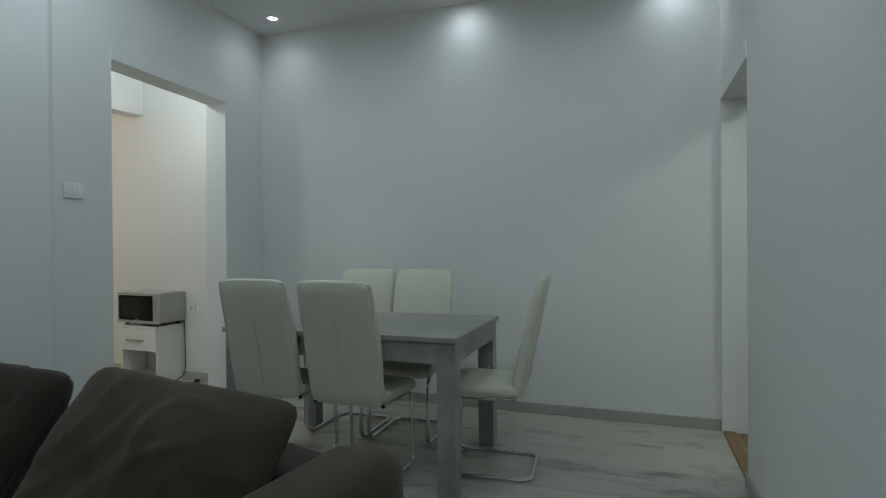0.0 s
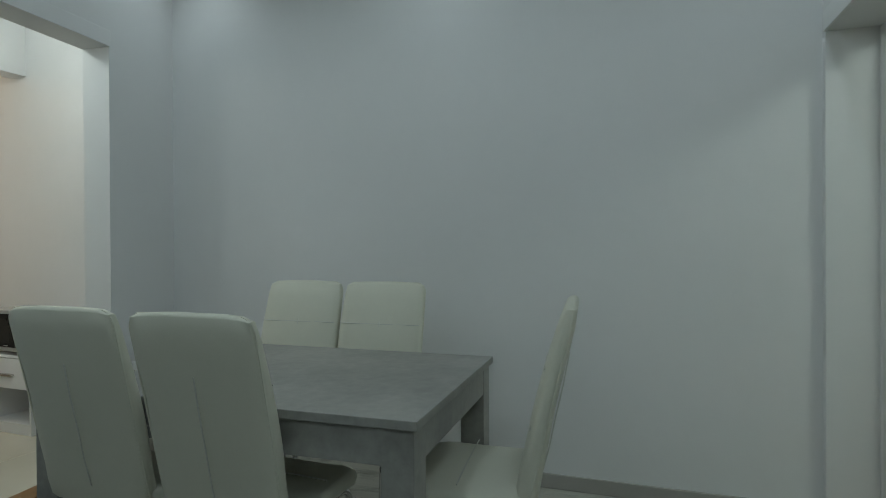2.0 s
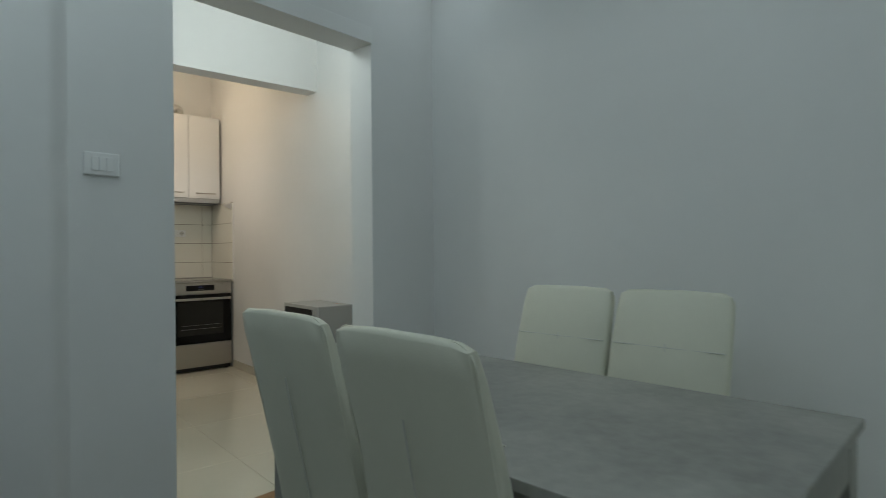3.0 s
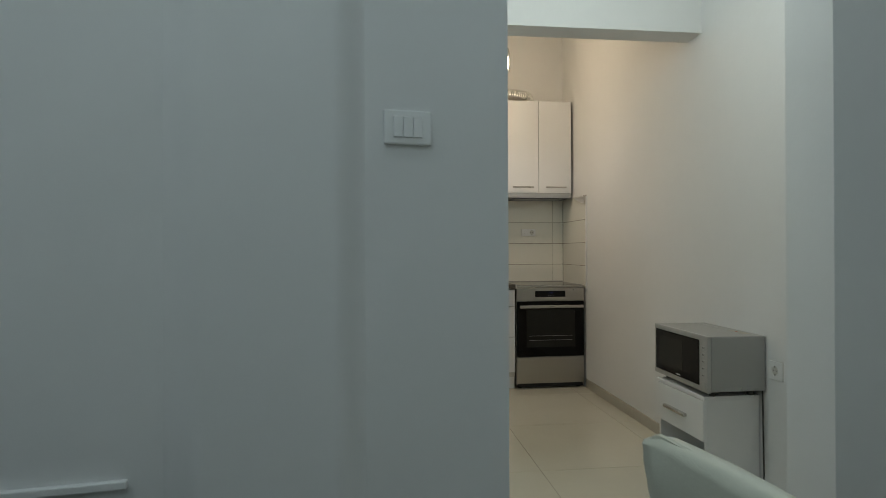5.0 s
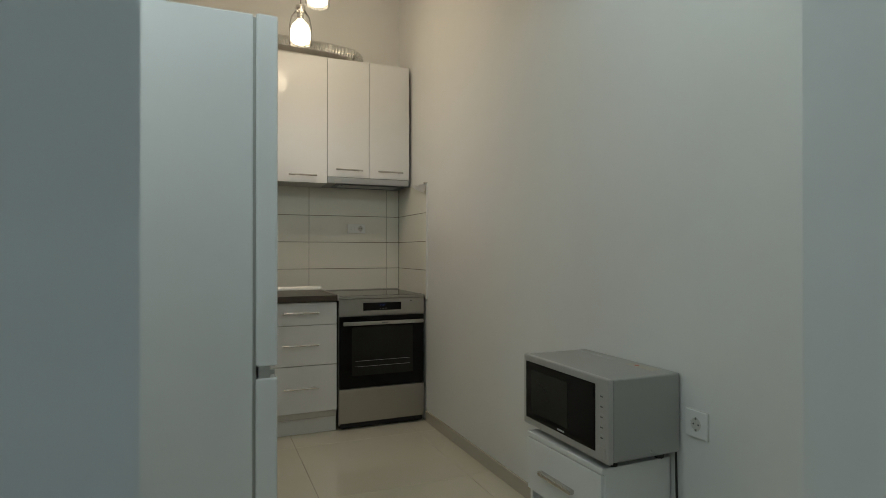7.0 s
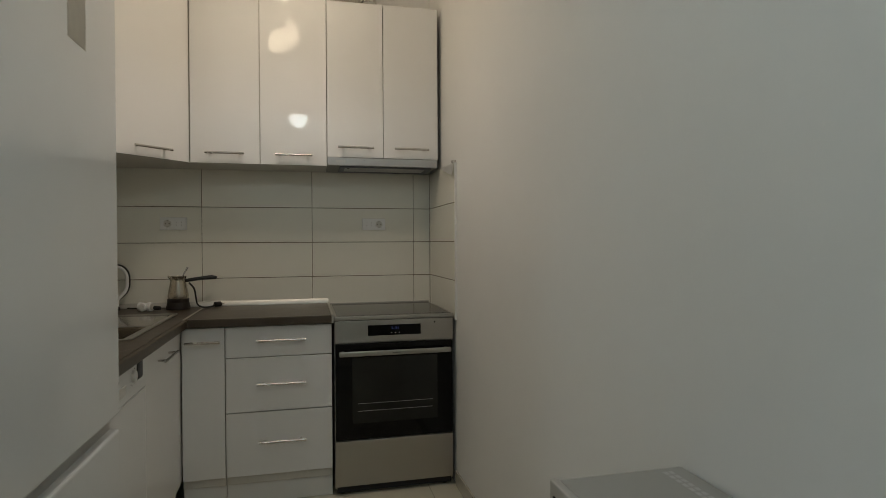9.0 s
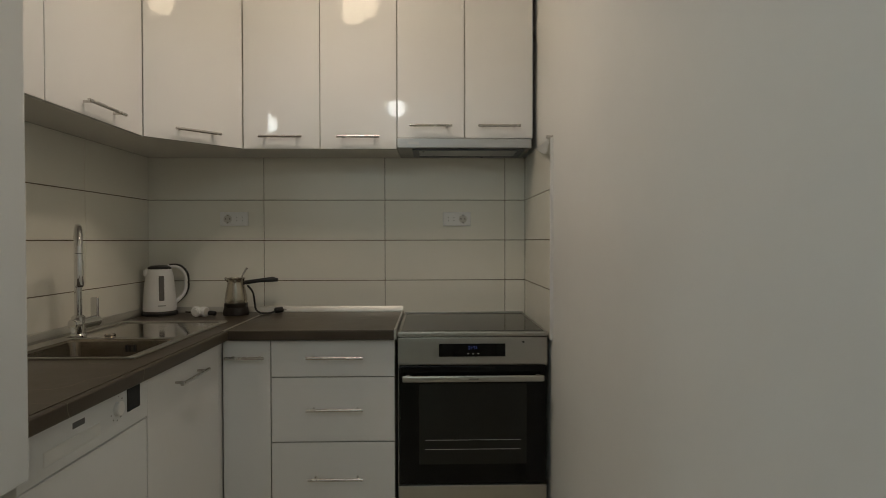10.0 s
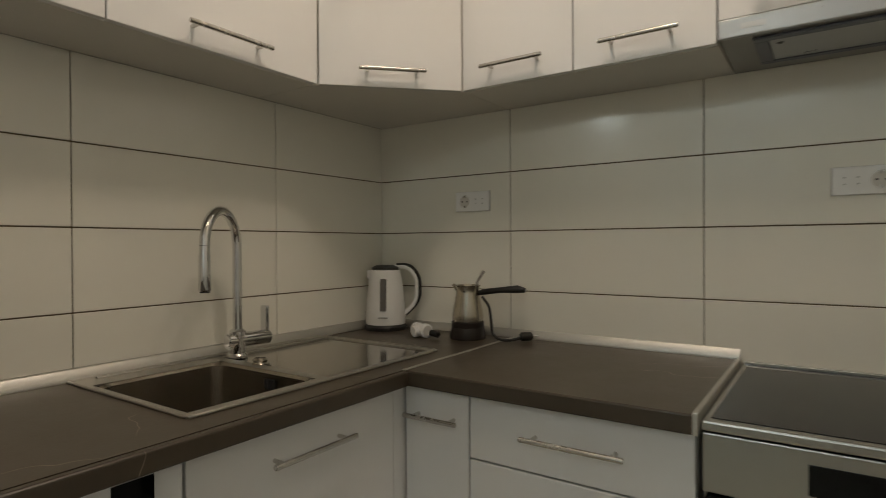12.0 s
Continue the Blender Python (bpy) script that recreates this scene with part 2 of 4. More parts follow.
def box(x0, x1, y0, y1, z0, z1, bevel=0.0, seg=2, bm=None, m=None):
    bm = bm or bmesh.new()
    r = bmesh.ops.create_cube(bm, size=1)
    vs = r["verts"]
    bmesh.ops.scale(bm, vec=(abs(x1 - x0), abs(y1 - y0), abs(z1 - z0)), verts=vs)
    bmesh.ops.translate(bm, vec=((x0 + x1) / 2, (y0 + y1) / 2, (z0 + z1) / 2), verts=vs)
    if m is not None:
        bmesh.ops.transform(bm, matrix=m, verts=vs)
    if bevel:
        es = list({e for v in vs for e in v.link_edges})
        bmesh.ops.bevel(bm, geom=es, offset=bevel, segments=seg, affect="EDGES", profile=0.5)
    FLAT.add(id(bm))
    return bm


def prism(pts, z0, z1, bevel=0.0, bm=None):
    """An upright prism over the corners pts."""
    bm = bm or bmesh.new()
    lo = [bm.verts.new((x, y, z0)) for x, y in pts]
    hi = [bm.verts.new((x, y, z1)) for x, y in pts]
    bm.faces.new(lo[::-1]), bm.faces.new(hi)
    n = len(pts)
    for i in range(n):
        bm.faces.new((lo[i], lo[(i + 1) % n], hi[(i + 1) % n], hi[i]))
    if bevel:
        bmesh.ops.bevel(bm, geom=list(bm.edges), offset=bevel, segments=2, affect="EDGES")
    return bm


def rod(a, b, r, seg=16, bm=None, bevel=0.0, r2=None):
    bm = bm or bmesh.new()
    FLAT.discard(id(bm))
    a, b = Vector(a), Vector(b)
    d = b - a
    m = Matrix.Translation((a + b) / 2) @ d.to_track_quat("Z", "Y").to_matrix().to_4x4()
    vs = bmesh.ops.create_cone(bm, cap_ends=True, segments=seg, radius1=r, radius2=r if r2 is None else r2, depth=d.length, matrix=m)["verts"]
    if bevel:
        caps = [f for f in bm.faces if len(f.verts) == seg and all(v in set(vs) for v in f.verts)]
        es = list({e for f in caps for e in f.edges})
        bmesh.ops.bevel(bm, geom=es, offset=bevel, segments=2, affect="EDGES")
    return bm


def tube(pts, r, seg=10, bm=None, closed=False, radii=None):
    """A round tube along the points."""
    bm = bm or bmesh.new()
    FLAT.discard(id(bm))
    P = [Vector(p) for p in pts]
    n = len(P)
    rings = []
    up = None
    for i, p in enumerate(P):
        if closed:
            t = (P[(i + 1) % n] - P[i - 1]).normalized()
        else:
            t = (P[min(i + 1, n - 1)] - P[max(i - 1, 0)]).normalized()
        if up is None:
            up = t.orthogonal().normalized()
        up = (up - t * up.dot(t)).normalized()
        s = t.cross(up)
        rad = radii[i] if radii else r
        rings.append([bm.verts.new(p + (up * math.cos(a) + s * math.sin(a)) * rad) for a in (2 * math.pi * k / seg for k in range(seg))])
    for i in range(n if closed else n - 1):
        A, B = rings[i], rings[(i + 1) % n]
        for k in range(seg):
            bm.faces.new((A[k], A[(k + 1) % seg], B[(k + 1) % seg], B[k]))
    if not closed:
        bm.faces.new(rings[0][::-1]), bm.faces.new(rings[-1])
    return bm


def rounded(pts, r, steps=5):
    """The polyline with its inner corners rounded to radius r."""
    P = [Vector(p) for p in pts]
    out = [P[0]]
    for a, b, c in zip(P, P[1:], P[2:]):
        u, v = (a - b).normalized(), (c - b).normalized()
        k = min(r, (a - b).length * 0.49, (c - b).length * 0.49)
        for i in range(steps + 1):
            t = i / steps
            out.append((b + u * k) * (1 - t) ** 2 + b * 2 * t * (1 - t) + (b + v * k) * t * t)
    return out + [P[-1]]


def lathe(profile, seg=28, bm=None, at=(0, 0, 0)):
    bm = bm or bmesh.new()
    FLAT.discard(id(bm))
    rings = []
    for r, z in profile:
        if r < 1e-5:
            rings.append([bm.verts.new((at[0], at[1], at[2] + z))])
        else:
            rings.append([bm.verts.new((at[0] + r * math.cos(2 * math.pi * k / seg), at[1] + r * math.sin(2 * math.pi * k / seg), at[2] + z)) for k in range(seg)])
    for A, B in zip(rings, rings[1:]):
        for k in range(seg):
            q = [A[k % len(A)], A[(k + 1) % len(A)], B[(k + 1) % len(B)], B[k % len(B)]]
            q = list(dict.fromkeys(q))
            if len(q) > 2:
                bm.faces.new(q)
    return bm


def pillow_mesh(w, h, d, n=14, wrinkle=0.012, seed=0):
    """A stuffed pillow standing in the xz plane, w wide, h high, d thick, with drawn-out corners."""
    bm = bmesh.new()
    FLAT.discard(id(bm))
    grids = []
    for side in (1, -1):
        g = []
        for i in range(n + 1):
            row = []
            for j in range(n + 1):
                a, b = 2 * i / n - 1, 2 * j / n - 1
                bulge = (max(0, 1 - a * a) * max(0, 1 - b * b)) ** 0.36
                pin = 1 - 0.07 * (1 - a * a) * abs(b) ** 3
                pin2 = 1 - 0.07 * (1 - b * b) * abs(a) ** 3
                blunt = 1 - 0.09 * (a * b) ** 6
                x, z = a * w / 2 * pin2 * blunt, b * h / 2 * pin * blunt
                fold = 0.22 - abs(noise.noise((x * 7 + z * 5 + seed, z * 4 - x * 3, side * 2 + seed)))
                k = (wrinkle * noise.noise((x * 5 + seed, z * 5, side * 3 + seed)) + 0.45 * wrinkle * max(fold, 0.0) * 3 + 0.3 * wrinkle * noise.noise((x * 16 + seed, z * 9, side * 5))) * bulge
                row.append(bm.verts.new((x, side * (d / 2 * bulge + k), z)))
            g.append(row)
        grids.append(g)
        for i in range(n):
            for j in range(n):
                bm.faces.new((g[i][j], g[i + 1][j], g[i + 1][j + 1], g[i][j + 1]))
    bmesh.ops.remove_doubles(bm, verts=bm.verts, dist=0.002)
    return bm


def soft_box(x0, x1, y0, y1, z0, z1, r=0.05, puff=0.02, seed=0):
    """An upholstered block: rounded edges, slightly swollen faces and shallow creases."""
    bm = box(x0, x1, y0, y1, z0, z1)
    FLAT.discard(id(bm))
    bmesh.ops.subdivide_edges(bm, edges=list(bm.edges), cuts=9, use_grid_fill=True)
    c = Vector(((x0 + x1) / 2, (y0 + y1) / 2, (z0 + z1) / 2))
    hx = Vector((abs(x1 - x0) / 2, abs(y1 - y0) / 2, abs(z1 - z0) / 2))
    for v in bm.verts:
        q = v.co - c
        inner = Vector([max(-(h - r), min(h - r, a)) for a, h in zip(q, hx)])
        d = q - inner
        if d.length > 1e-6:
            q = inner + d.normalized() * r
        t = [max(0, 1 - (a / h) ** 2) for a, h in zip(q, hx)]
        nrm = d.normalized() if d.length > 1e-6 else Vector((0, 0, 0))
        amount = puff * sorted(t)[1] + 0.006 * noise.noise(v.co * 6 + Vector((seed, 0, 0)))
        v.co = c + q + nrm * amount
    return bm


def text_part(body, size, m, material, parent, name="lettering"):
    c = bpy.data.curves.new(name, "FONT")
    c.body, c.size, c.align_x, c.align_y, c.extrude = body, size, "CENTER", "CENTER", 0.0004
    ob = new(name, c)
    dg = bpy.context.evaluated_depsgraph_get()
    me = bpy.data.meshes.new_from_object(ob.evaluated_get(dg))
    bpy.data.objects.remove(ob)
    me.materials.clear()
    me.materials.append(material)
    o = new(name, me)
    o.parent = parent
    o.matrix_basis = m
    return o


# ---- plan ----
# Kitchen: x runs along the tiled back wall, y = 0 is that wall, the long wall with the oven microwave is x = WALL_R.
WALL_R, WALL_L, TOP_K = 0.036, -1.848, 3.30
TOP_L = 2.93
HEAD_A, HEAD_C = 2.26, 2.064
A0, A2 = (0.075, -3.707), (-5.1, -4.421)
THICK_A = 0.172
B1 = (0.275, -7.155)
C1 = (-5.35, -7.60)
LIV = Matrix.Translation((0.04, -3.735, 0)) @ Matrix.Rotation(radians(4.7), 4, "Z")


def wall(name, p0, p1, z1, thick, openings=(), material="plaster", label="", ends=(0, 0)):
    """A wall whose face runs from p0 to p1, with its body on the left of that way; openings are (start, end, bottom, top) along it."""
    a, b = Vector((*p0, 0)), Vector((*p1, 0))
    d = b - a
    n = d.length
    m = Matrix.Translation(a) @ Matrix.Rotation(math.atan2(d.y, d.x), 4, "Z")
    bm = bmesh.new()
    s = -ends[0]
    for o0, o1, lo, hi in sorted(openings):
        box(s, o0, 0, thick, 0, z1, bm=bm)
        if lo > 0:
            box(o0, o1, 0, thick, 0, lo, bm=bm)
        box(o0, o1, 0, thick, hi, z1, bm=bm)
        s = o1
    box(s, n + ends[1], 0, thick, 0, z1, bm=bm)
    bmesh.ops.remove_doubles(bm, verts=bm.verts, dist=1e-5)
    return structure(name, bm, M[material], label, m), m


# kitchen and hall shell
wall("wall_north", (0.4, 0.010), (-2.0, 0.010), TOP_K, -0.2, label="painted plaster wall behind the tiled splashback")
wall("wall_east", (WALL_R, -3.62), (WALL_R, 0.01), TOP_K, -0.25, label="smooth off-white painted plaster wall")
wall("wall_west", (WALL_L - 0.008, 0.01), (WALL_L - 0.008, -2.46), TOP_K, -0.2, label="off-white painted plaster wall of the kitchen")
wall("wall_hall_end", (-3.2, -2.3), (-3.2, -4.2), TOP_K, -0.2, label="plain plaster wall closing the hall")
wall("wall_hall_north", (-2.05, -2.46), (-3.2, -2.46), TOP_K, -0.2, label="plain plaster wall of the hall", ends=(-0.006, 0))
# wall between the living room and the hall, with its wide cased opening
na = (Vector(A2) - Vector(A0)).length
a_l, a_r = na - 1.513, na - 0.481
w_a, m_a = wall("wall_living_north", A2, A0, TOP_K, THICK_A, [(a_l, a_r, 0, HEAD_A)], label="grey-white plaster wall with a wide cased opening", ends=(0.2, 0.0))
wall("wall_living_east", B1, A0, TOP_K, -0.25, label="long blank grey-white plaster wall", ends=(0.3, 0.17))
lc = (Vector(B1) - Vector(C1)).length
w_c, m_c = wall("wall_living_south", C1, B1, TOP_K, -0.21, [(lc - 0.87, lc - 0.035, 0, HEAD_C)], label="grey-white plaster wall with a doorway", ends=(0.2, 0.0))
wall("wall_living_west", (-5.1, -4.1), (-5.35, -7.7), TOP_K, -0.2, label="plain plaster wall closing the living room")
# column beside the switch
def soft_step(p, q, n=9):
    """Plan points of a rounded step from p to q."""
    return [(p[0] + (q[0] - p[0]) * k / n, p[1] + (q[1] - p[1]) * (0.5 - 0.5 * math.cos(math.pi * k / n))) for k in range(n + 1)]


structure("wall_column", prism([(-1.765, -3.92)] + soft_step((-1.770, -3.9605), (-1.850, -4.016)) + soft_step((-2.125, -4.054), (-2.215, -4.024)) + [(-2.215, -3.92)], 0, TOP_L),
          M["plaster"], "shallow plastered wall projection", smooth=True)

# beam between hall and kitchen
structure("beam", box(-3.2, WALL_R, -2.365, -2.215, 2.387, TOP_K), M["plaster"], "plastered ceiling beam between hall and kitchen")
# ceilings
structure("ceiling_kitchen", prism([(-3.3, -3.7), (0.2, -3.6), (0.2, 0.2), (-3.3, 0.2)], TOP_K, TOP_K + 0.15), M["ceiling"], "white painted ceiling of the kitchen and hall")
structure("ceiling_living", prism([(-5.6, -8.0), (0.6, -7.4), (0.2, -3.66), (-5.5, -4.45)], TOP_L, TOP_L + 0.2), M["ceiling"], "white painted ceiling with recessed spotlights")

# room beyond the second doorway
BK = m_c @ pose(0, 0, -0.005)
structure("floor_back_room", box(lc - 2.2, lc + 0.4, -2.4, -0.0, -0.1, 0.0), M["oak"], "brown varnished oak floor", BK)
wall("wall_back_room_east", (B1[0] + 0.17, B1[1] - 2.4), (B1[0] - 0.01, B1[1] - 0.206), TOP_K, -0.15, label="pale painted wall of the back room")
structure("wall_back_room_south", box(lc - 2.2, lc + 0.4, -2.55, -2.4, 0, TOP_K), M["plaster"], "pale painted wall of the back room", BK)
structure("wall_back_room_west", box(lc - 2.35, lc - 2.2, -2.55, -0.21, 0, TOP_K), M["plaster"], "pale painted wall of the back room", BK)
structure("ceiling_back_room", box(lc - 2.35, lc + 0.4, -2.55, -0.21, 2.7, 2.8), M["ceiling"], "white ceiling of the back room", BK)

# ---- lamps of the place, with unseen spotlight rows added ----
# Rows at u -2.0 and -3.8 are unseen, added to fill the room with light.
SPOTS = [(-0.25, -0.29), (-0.17, -1.76), (-0.17, -3.16), (-2.0, -0.6), (-2.0, -1.76), (-2.0, -3.16), (-3.8, -0.6), (-3.8, -1.76), (-3.8, -3.16)]


def spotlight(u, v, watts, angle):
    p = LIV @ Vector((u, v, TOP_L))
    t = thing("recessed_spotlight", "small round white recessed ceiling spotlight, switched on", "ceiling light", "recessed spots of the living room", Matrix.Translation(p))
    part("ring", lathe([(0.034, 0.0), (0.036, -0.006), (0.046, -0.007), (0.05, 0.0)], 32), M["plastic"], t)
    part("diffuser", lathe([(0.0, -0.003), (0.034, -0.003)], 32), M["spot_glow"], t, "glowing white diffuser")
    lamp("SPOT", (p.x, p.y, p.z - 0.012), watts, COOL, 0.04, angle=angle, blend=1.0 if angle < 160 else 0.25)


# The added rows get a wider cone and nearly four times the power.
for u, v in SPOTS:
    spotlight(u, v, SPOT_W * (0.39 if u > -1 else 1.5), 150 if u > -1 else 179)


def globe_lamp(x, y, z, share=1.0):
    t = thing("globe_pendant", "round opal white globe lamp on a short rod, lit", "lamp", "hall globes", pose(x, y, z))
    part("globe", lathe([(0.0, -0.085)] + [(0.085 * math.sin(a), -0.085 * math.cos(a)) for a in (math.pi * k / 16 for k in range(1, 15))] + [(0.03, 0.082)], 32), M["globe_glow"], t, "lit opal glass globe").visible_shadow = False
    part("rod", rod((0, 0, 0.08), (0, 0, TOP_K - z), 0.006, 10), M["chrome"], t)
    part("canopy", lathe([(0.0, TOP_K - z - 0.03), (0.05, TOP_K - z - 0.028), (0.055, TOP_K - z)], 24), M["chrome"], t)
    lamp("POINT", (x, y, z), HALL_W * share, HALL, 0.085)


globe_lamp(-0.775, -3.275, 2.535)
globe_lamp(-1.89, -2.82, 2.29, 0.75)


def jar_pendant():
    t = thing("pendant_lamp", "cluster of clear glass jar pendants with warm lit bulbs", "lamp", m=pose(-0.83, -0.96, 0))
    part("canopy", lathe([(0.0, TOP_K - 0.03), (0.07, TOP_K - 0.028), (0.075, TOP_K)], 28), M["chrome"], t)
    for x, y, z in ((-0.035, 0.13, 2.50), (0.02, -0.12, 2.64), (-0.02, 0.01, 2.87)):
        j = part("jar", lathe([(0.026, 0.150), (0.028, 0.120), (0.056, 0.078), (0.067, 0.02), (0.066, -0.080), (0.063, -0.080), (0.064, 0.02), (0.053, 0.076), (0.025, 0.118)], 32, at=(x, y, z)), M["glass"], t, "clear glass jar shade")
        j.visible_shadow = False
        part("bulb", lathe([(0.0, -0.073), (0.046, -0.071), (0.055, -0.062), (0.058, -0.040), (0.057, 0.004), (0.047, 0.030), (0.026, 0.054), (0.017, 0.066)], 24, at=(x, y, z)), M["bulb_glow"], j, "glowing warm bulb").visible_shadow = False
        part("socket", lathe([(0.0, 0.064), (0.018, 0.064), (0.019, 0.112), (0.029, 0.114), (0.029, 0.124), (0.026, 0.127), (0.029, 0.130), (0.029, 0.146), (0.010, 0.152), (0.0, 0.152)], 24, at=(x, y, z)), M["nickel"], j, "ribbed metal jar lid")
        part("cord", rod((x, y, z + 0.15), (x * 0.3, y * 0.3, TOP_K - 0.02), 0.003, 8), M["black"], t)
        lamp("SPOT", (-0.83 + x, -0.96 + y, z - 0.02), PEND_W, WARM, 0.05, angle=136, blend=0.9)


jar_pendant()
bk = m_c @ Vector((lc - 1.0, -1.3, 2.6))
lamp("AREA", (bk.x, bk.y, bk.z - 0.05), BACK_W, GREEN, 0.48)
bl = thing("ceiling_lamp", "flat round opal ceiling lamp of the back room", "lamp", m=Matrix.Translation(bk))
part("diffuser", lathe([(0.0, -0.045), (0.20, -0.04), (0.235, -0.015), (0.24, 0.06)], 36), M["globe_glow"], bl)
part("rim", lathe([(0.24, 0.06), (0.25, 0.06), (0.25, 0.1), (0.24, 0.1)], 36), M["plastic"], bl)


# ---- kitchen ----
FRONT = -0.585     # faces of the base units on the back wall
LEFT = -1.275      # faces of the base units on the left wall
UPF, UPL, UPZ, UPT = -0.295, -1.572, 1.658, 2.545   # faces of the upper cabinets
WT = 0.895         # top of the worktop


def bar_handle(a, b, out, parent, r=0.006):
    """A round bar handle from a to b on two posts; out points away from the door."""
    a, b, out = Vector(a), Vector(b), Vector(out)
    d = (b - a).normalized()
    bm = rod(a + out * 0.032, b + out * 0.032, r, 14, bevel=0.0015)
    for p in (a + d * 0.025, b - d * 0.025):
        rod(p, p + out * 0.032, r * 0.75, 10, bm=bm)
    return part("handle", bm, M["nickel"], parent, "satin nickel bar handle")


def panel(name, x0, x1, y0, y1, z0, z1, parent, material="gloss", label="", bevel=0.0025):
    return part(name, box(x0, x1, y0, y1, z0, z1, bevel), M[material], parent, label)


G = 0.0019


def back_unit(name, label, x0, x1, fronts, category="cabinet"):
    t = thing(name, label, category, "base units", pose((x0 + x1) / 2, FRONT, 0))
    cx = (x0 + x1) / 2
    hw = (x1 - x0) / 2
    panel("body", -hw + 0.001, hw - 0.001, 0.019, 0.56, 0.10, 0.852, t, "carcass")
    panel("plinth", -hw + 0.001, hw - 0.001, 0.035, 0.05, 0.0, 0.135, t, "white", "white plinth board", 0.001)
    for kind, z0, z1, h0, h1, hz in fronts:
        d = panel(kind, -hw + G, hw - G, 0.0, 0.018, z0 + G, z1 - G, t)
        bar_handle((h0 - cx, 0, hz), (h1 - cx, 0, hz), (0, -1, 0), d)
    return t


back_unit("base_cabinet", "narrow glossy white base cabinet with one door", -1.273, -1.083, [("door", 0.142, 0.853, -1.2545, -1.101, 0.787)])
back_unit("drawer_cabinet", "glossy white base cabinet with three drawers", -1.083, -0.590,
          [("drawer", 0.705, 0.853, -0.939, -0.715, 0.786), ("drawer", 0.445, 0.705, -0.939, -0.715, 0.580), ("drawer", 0.142, 0.445, -0.932, -0.715, 0.306)])


def left_unit():
    t = thing("sink_cabinet", "glossy white sink base cabinet with one door", "cabinet", "base units", pose(LEFT, -0.9, 0))
    panel("body", -0.55, -0.019, -0.275, 0.29, 0.10, 0.70, t, "carcass")
    panel("plinth", -0.05, -0.035, -0.275, 0.35, 0.0, 0.135, t, "white", "white plinth board", 0.001)
    d = panel("door", -0.018, 0, -0.275 + G, 0.272 - G, 0.142, 0.853, t)
    bar_handle((0, -0.116, 0.788), (0, 0.107, 0.788), (1, 0, 0), d)
    panel("filler", -0.018, -0.002, 0.272, 0.332, 0.142, 0.853, t, "gloss")


left_unit()


def dishwasher():
    t = thing("dishwasher", "white built-under dishwasher with dial and dark display", "dishwasher", m=pose(LEFT, -1.478, 0))
    panel("body", -0.55, -0.02, -0.285, 0.290, 0.02, 0.855, t, "white")
    panel("door", -0.02, 0.002, -0.297, 0.297, 0.10, 0.735, t, "fridge", "white enamel door", 0.004)
    panel("plinth", -0.05, -0.035, -0.295, 0.295, 0.0, 0.095, t, "white", "", 0.001)
    c = panel("control_panel", -0.02, 0.006, -0.297, 0.297, 0.738, 0.853, t, "fridge", "white control panel", 0.005)
    part("display", box(0.0045, 0.0085, 0.182, 0.247, 0.784, 0.846, 0.001), M["black_glass"], c, "dark display window")
    part("knob", lathe([(0.0, 0.012), (0.0165, 0.0115), (0.019, 0.009), (0.020, 0.0)], 28), M["plastic"], c, "white dial", m=pose(0.006, 0.135, 0.808, 0, 90, 0))
    for k in range(8):
        a = radians(200 + k * 34)
        part("mark", box(0.006, 0.0065, 0.135 + 0.031 * math.cos(a) - 0.002, 0.135 + 0.031 * math.cos(a) + 0.002, 0.808 + 0.031 * math.sin(a) - 0.0015, 0.808 + 0.031 * math.sin(a) + 0.0015), M["ink"], c)
    part("grip", box(0.0035, 0.0075, -0.15, 0.058, 0.765, 0.798, 0.002), M["white"], c, "recessed handle strip")
    part("emblem", box(0.006, 0.0068, -0.05, -0.005, 0.815, 0.829), M["ink"], c)


dishwasher()


def worktop():
    t = thing("worktop", "dark slate-look L-shaped kitchen worktop with pale veins", "worktop", m=pose(0, 0, 0))
    z0 = WT - 0.038
    # back run, mitred out of the corner by the metal joint strip
    part("back_slab", box(-1.257, -0.592, -0.612, -0.004, z0, WT, 0.004), M["worktop"], t)
    # left run with the opening for the sink
    bm = bmesh.new()
    sx0, sx1, sy0, sy1 = -1.80, -1.335, -1.125, -0.365
    for x0, x1, y0, y1 in ((WALL_L + 0.01, sx0, -1.79, -0.004), (sx1, -1.2585, -1.79, -0.004), (sx0, sx1, -1.79, sy0), (sx0, sx1, sy1, -0.004)):
        box(x0, x1, y0, y1, z0, WT, bm=bm)
    bmesh.ops.remove_doubles(bm, verts=bm.verts, dist=1e-5)
    part("left_slab", bm, M["worktop"], t, smooth=False)
    part("nosing", box(-1.2585, -1.240, -1.79, -0.6135, z0, WT - 0.0003, 0.005, 3), M["worktop"], t)
    part("joint_strip", box(-1.264, -1.252, -0.611, -0.02, WT - 0.002, WT + 0.0015, 0.0005), M["alu"], t, "thin metal joint strip")
    part("end_strip", box(-0.593, -0.583, -0.612, -0.02, z0, WT + 0.004, 0.002), M["alu"], t, "metal end strip")


worktop()


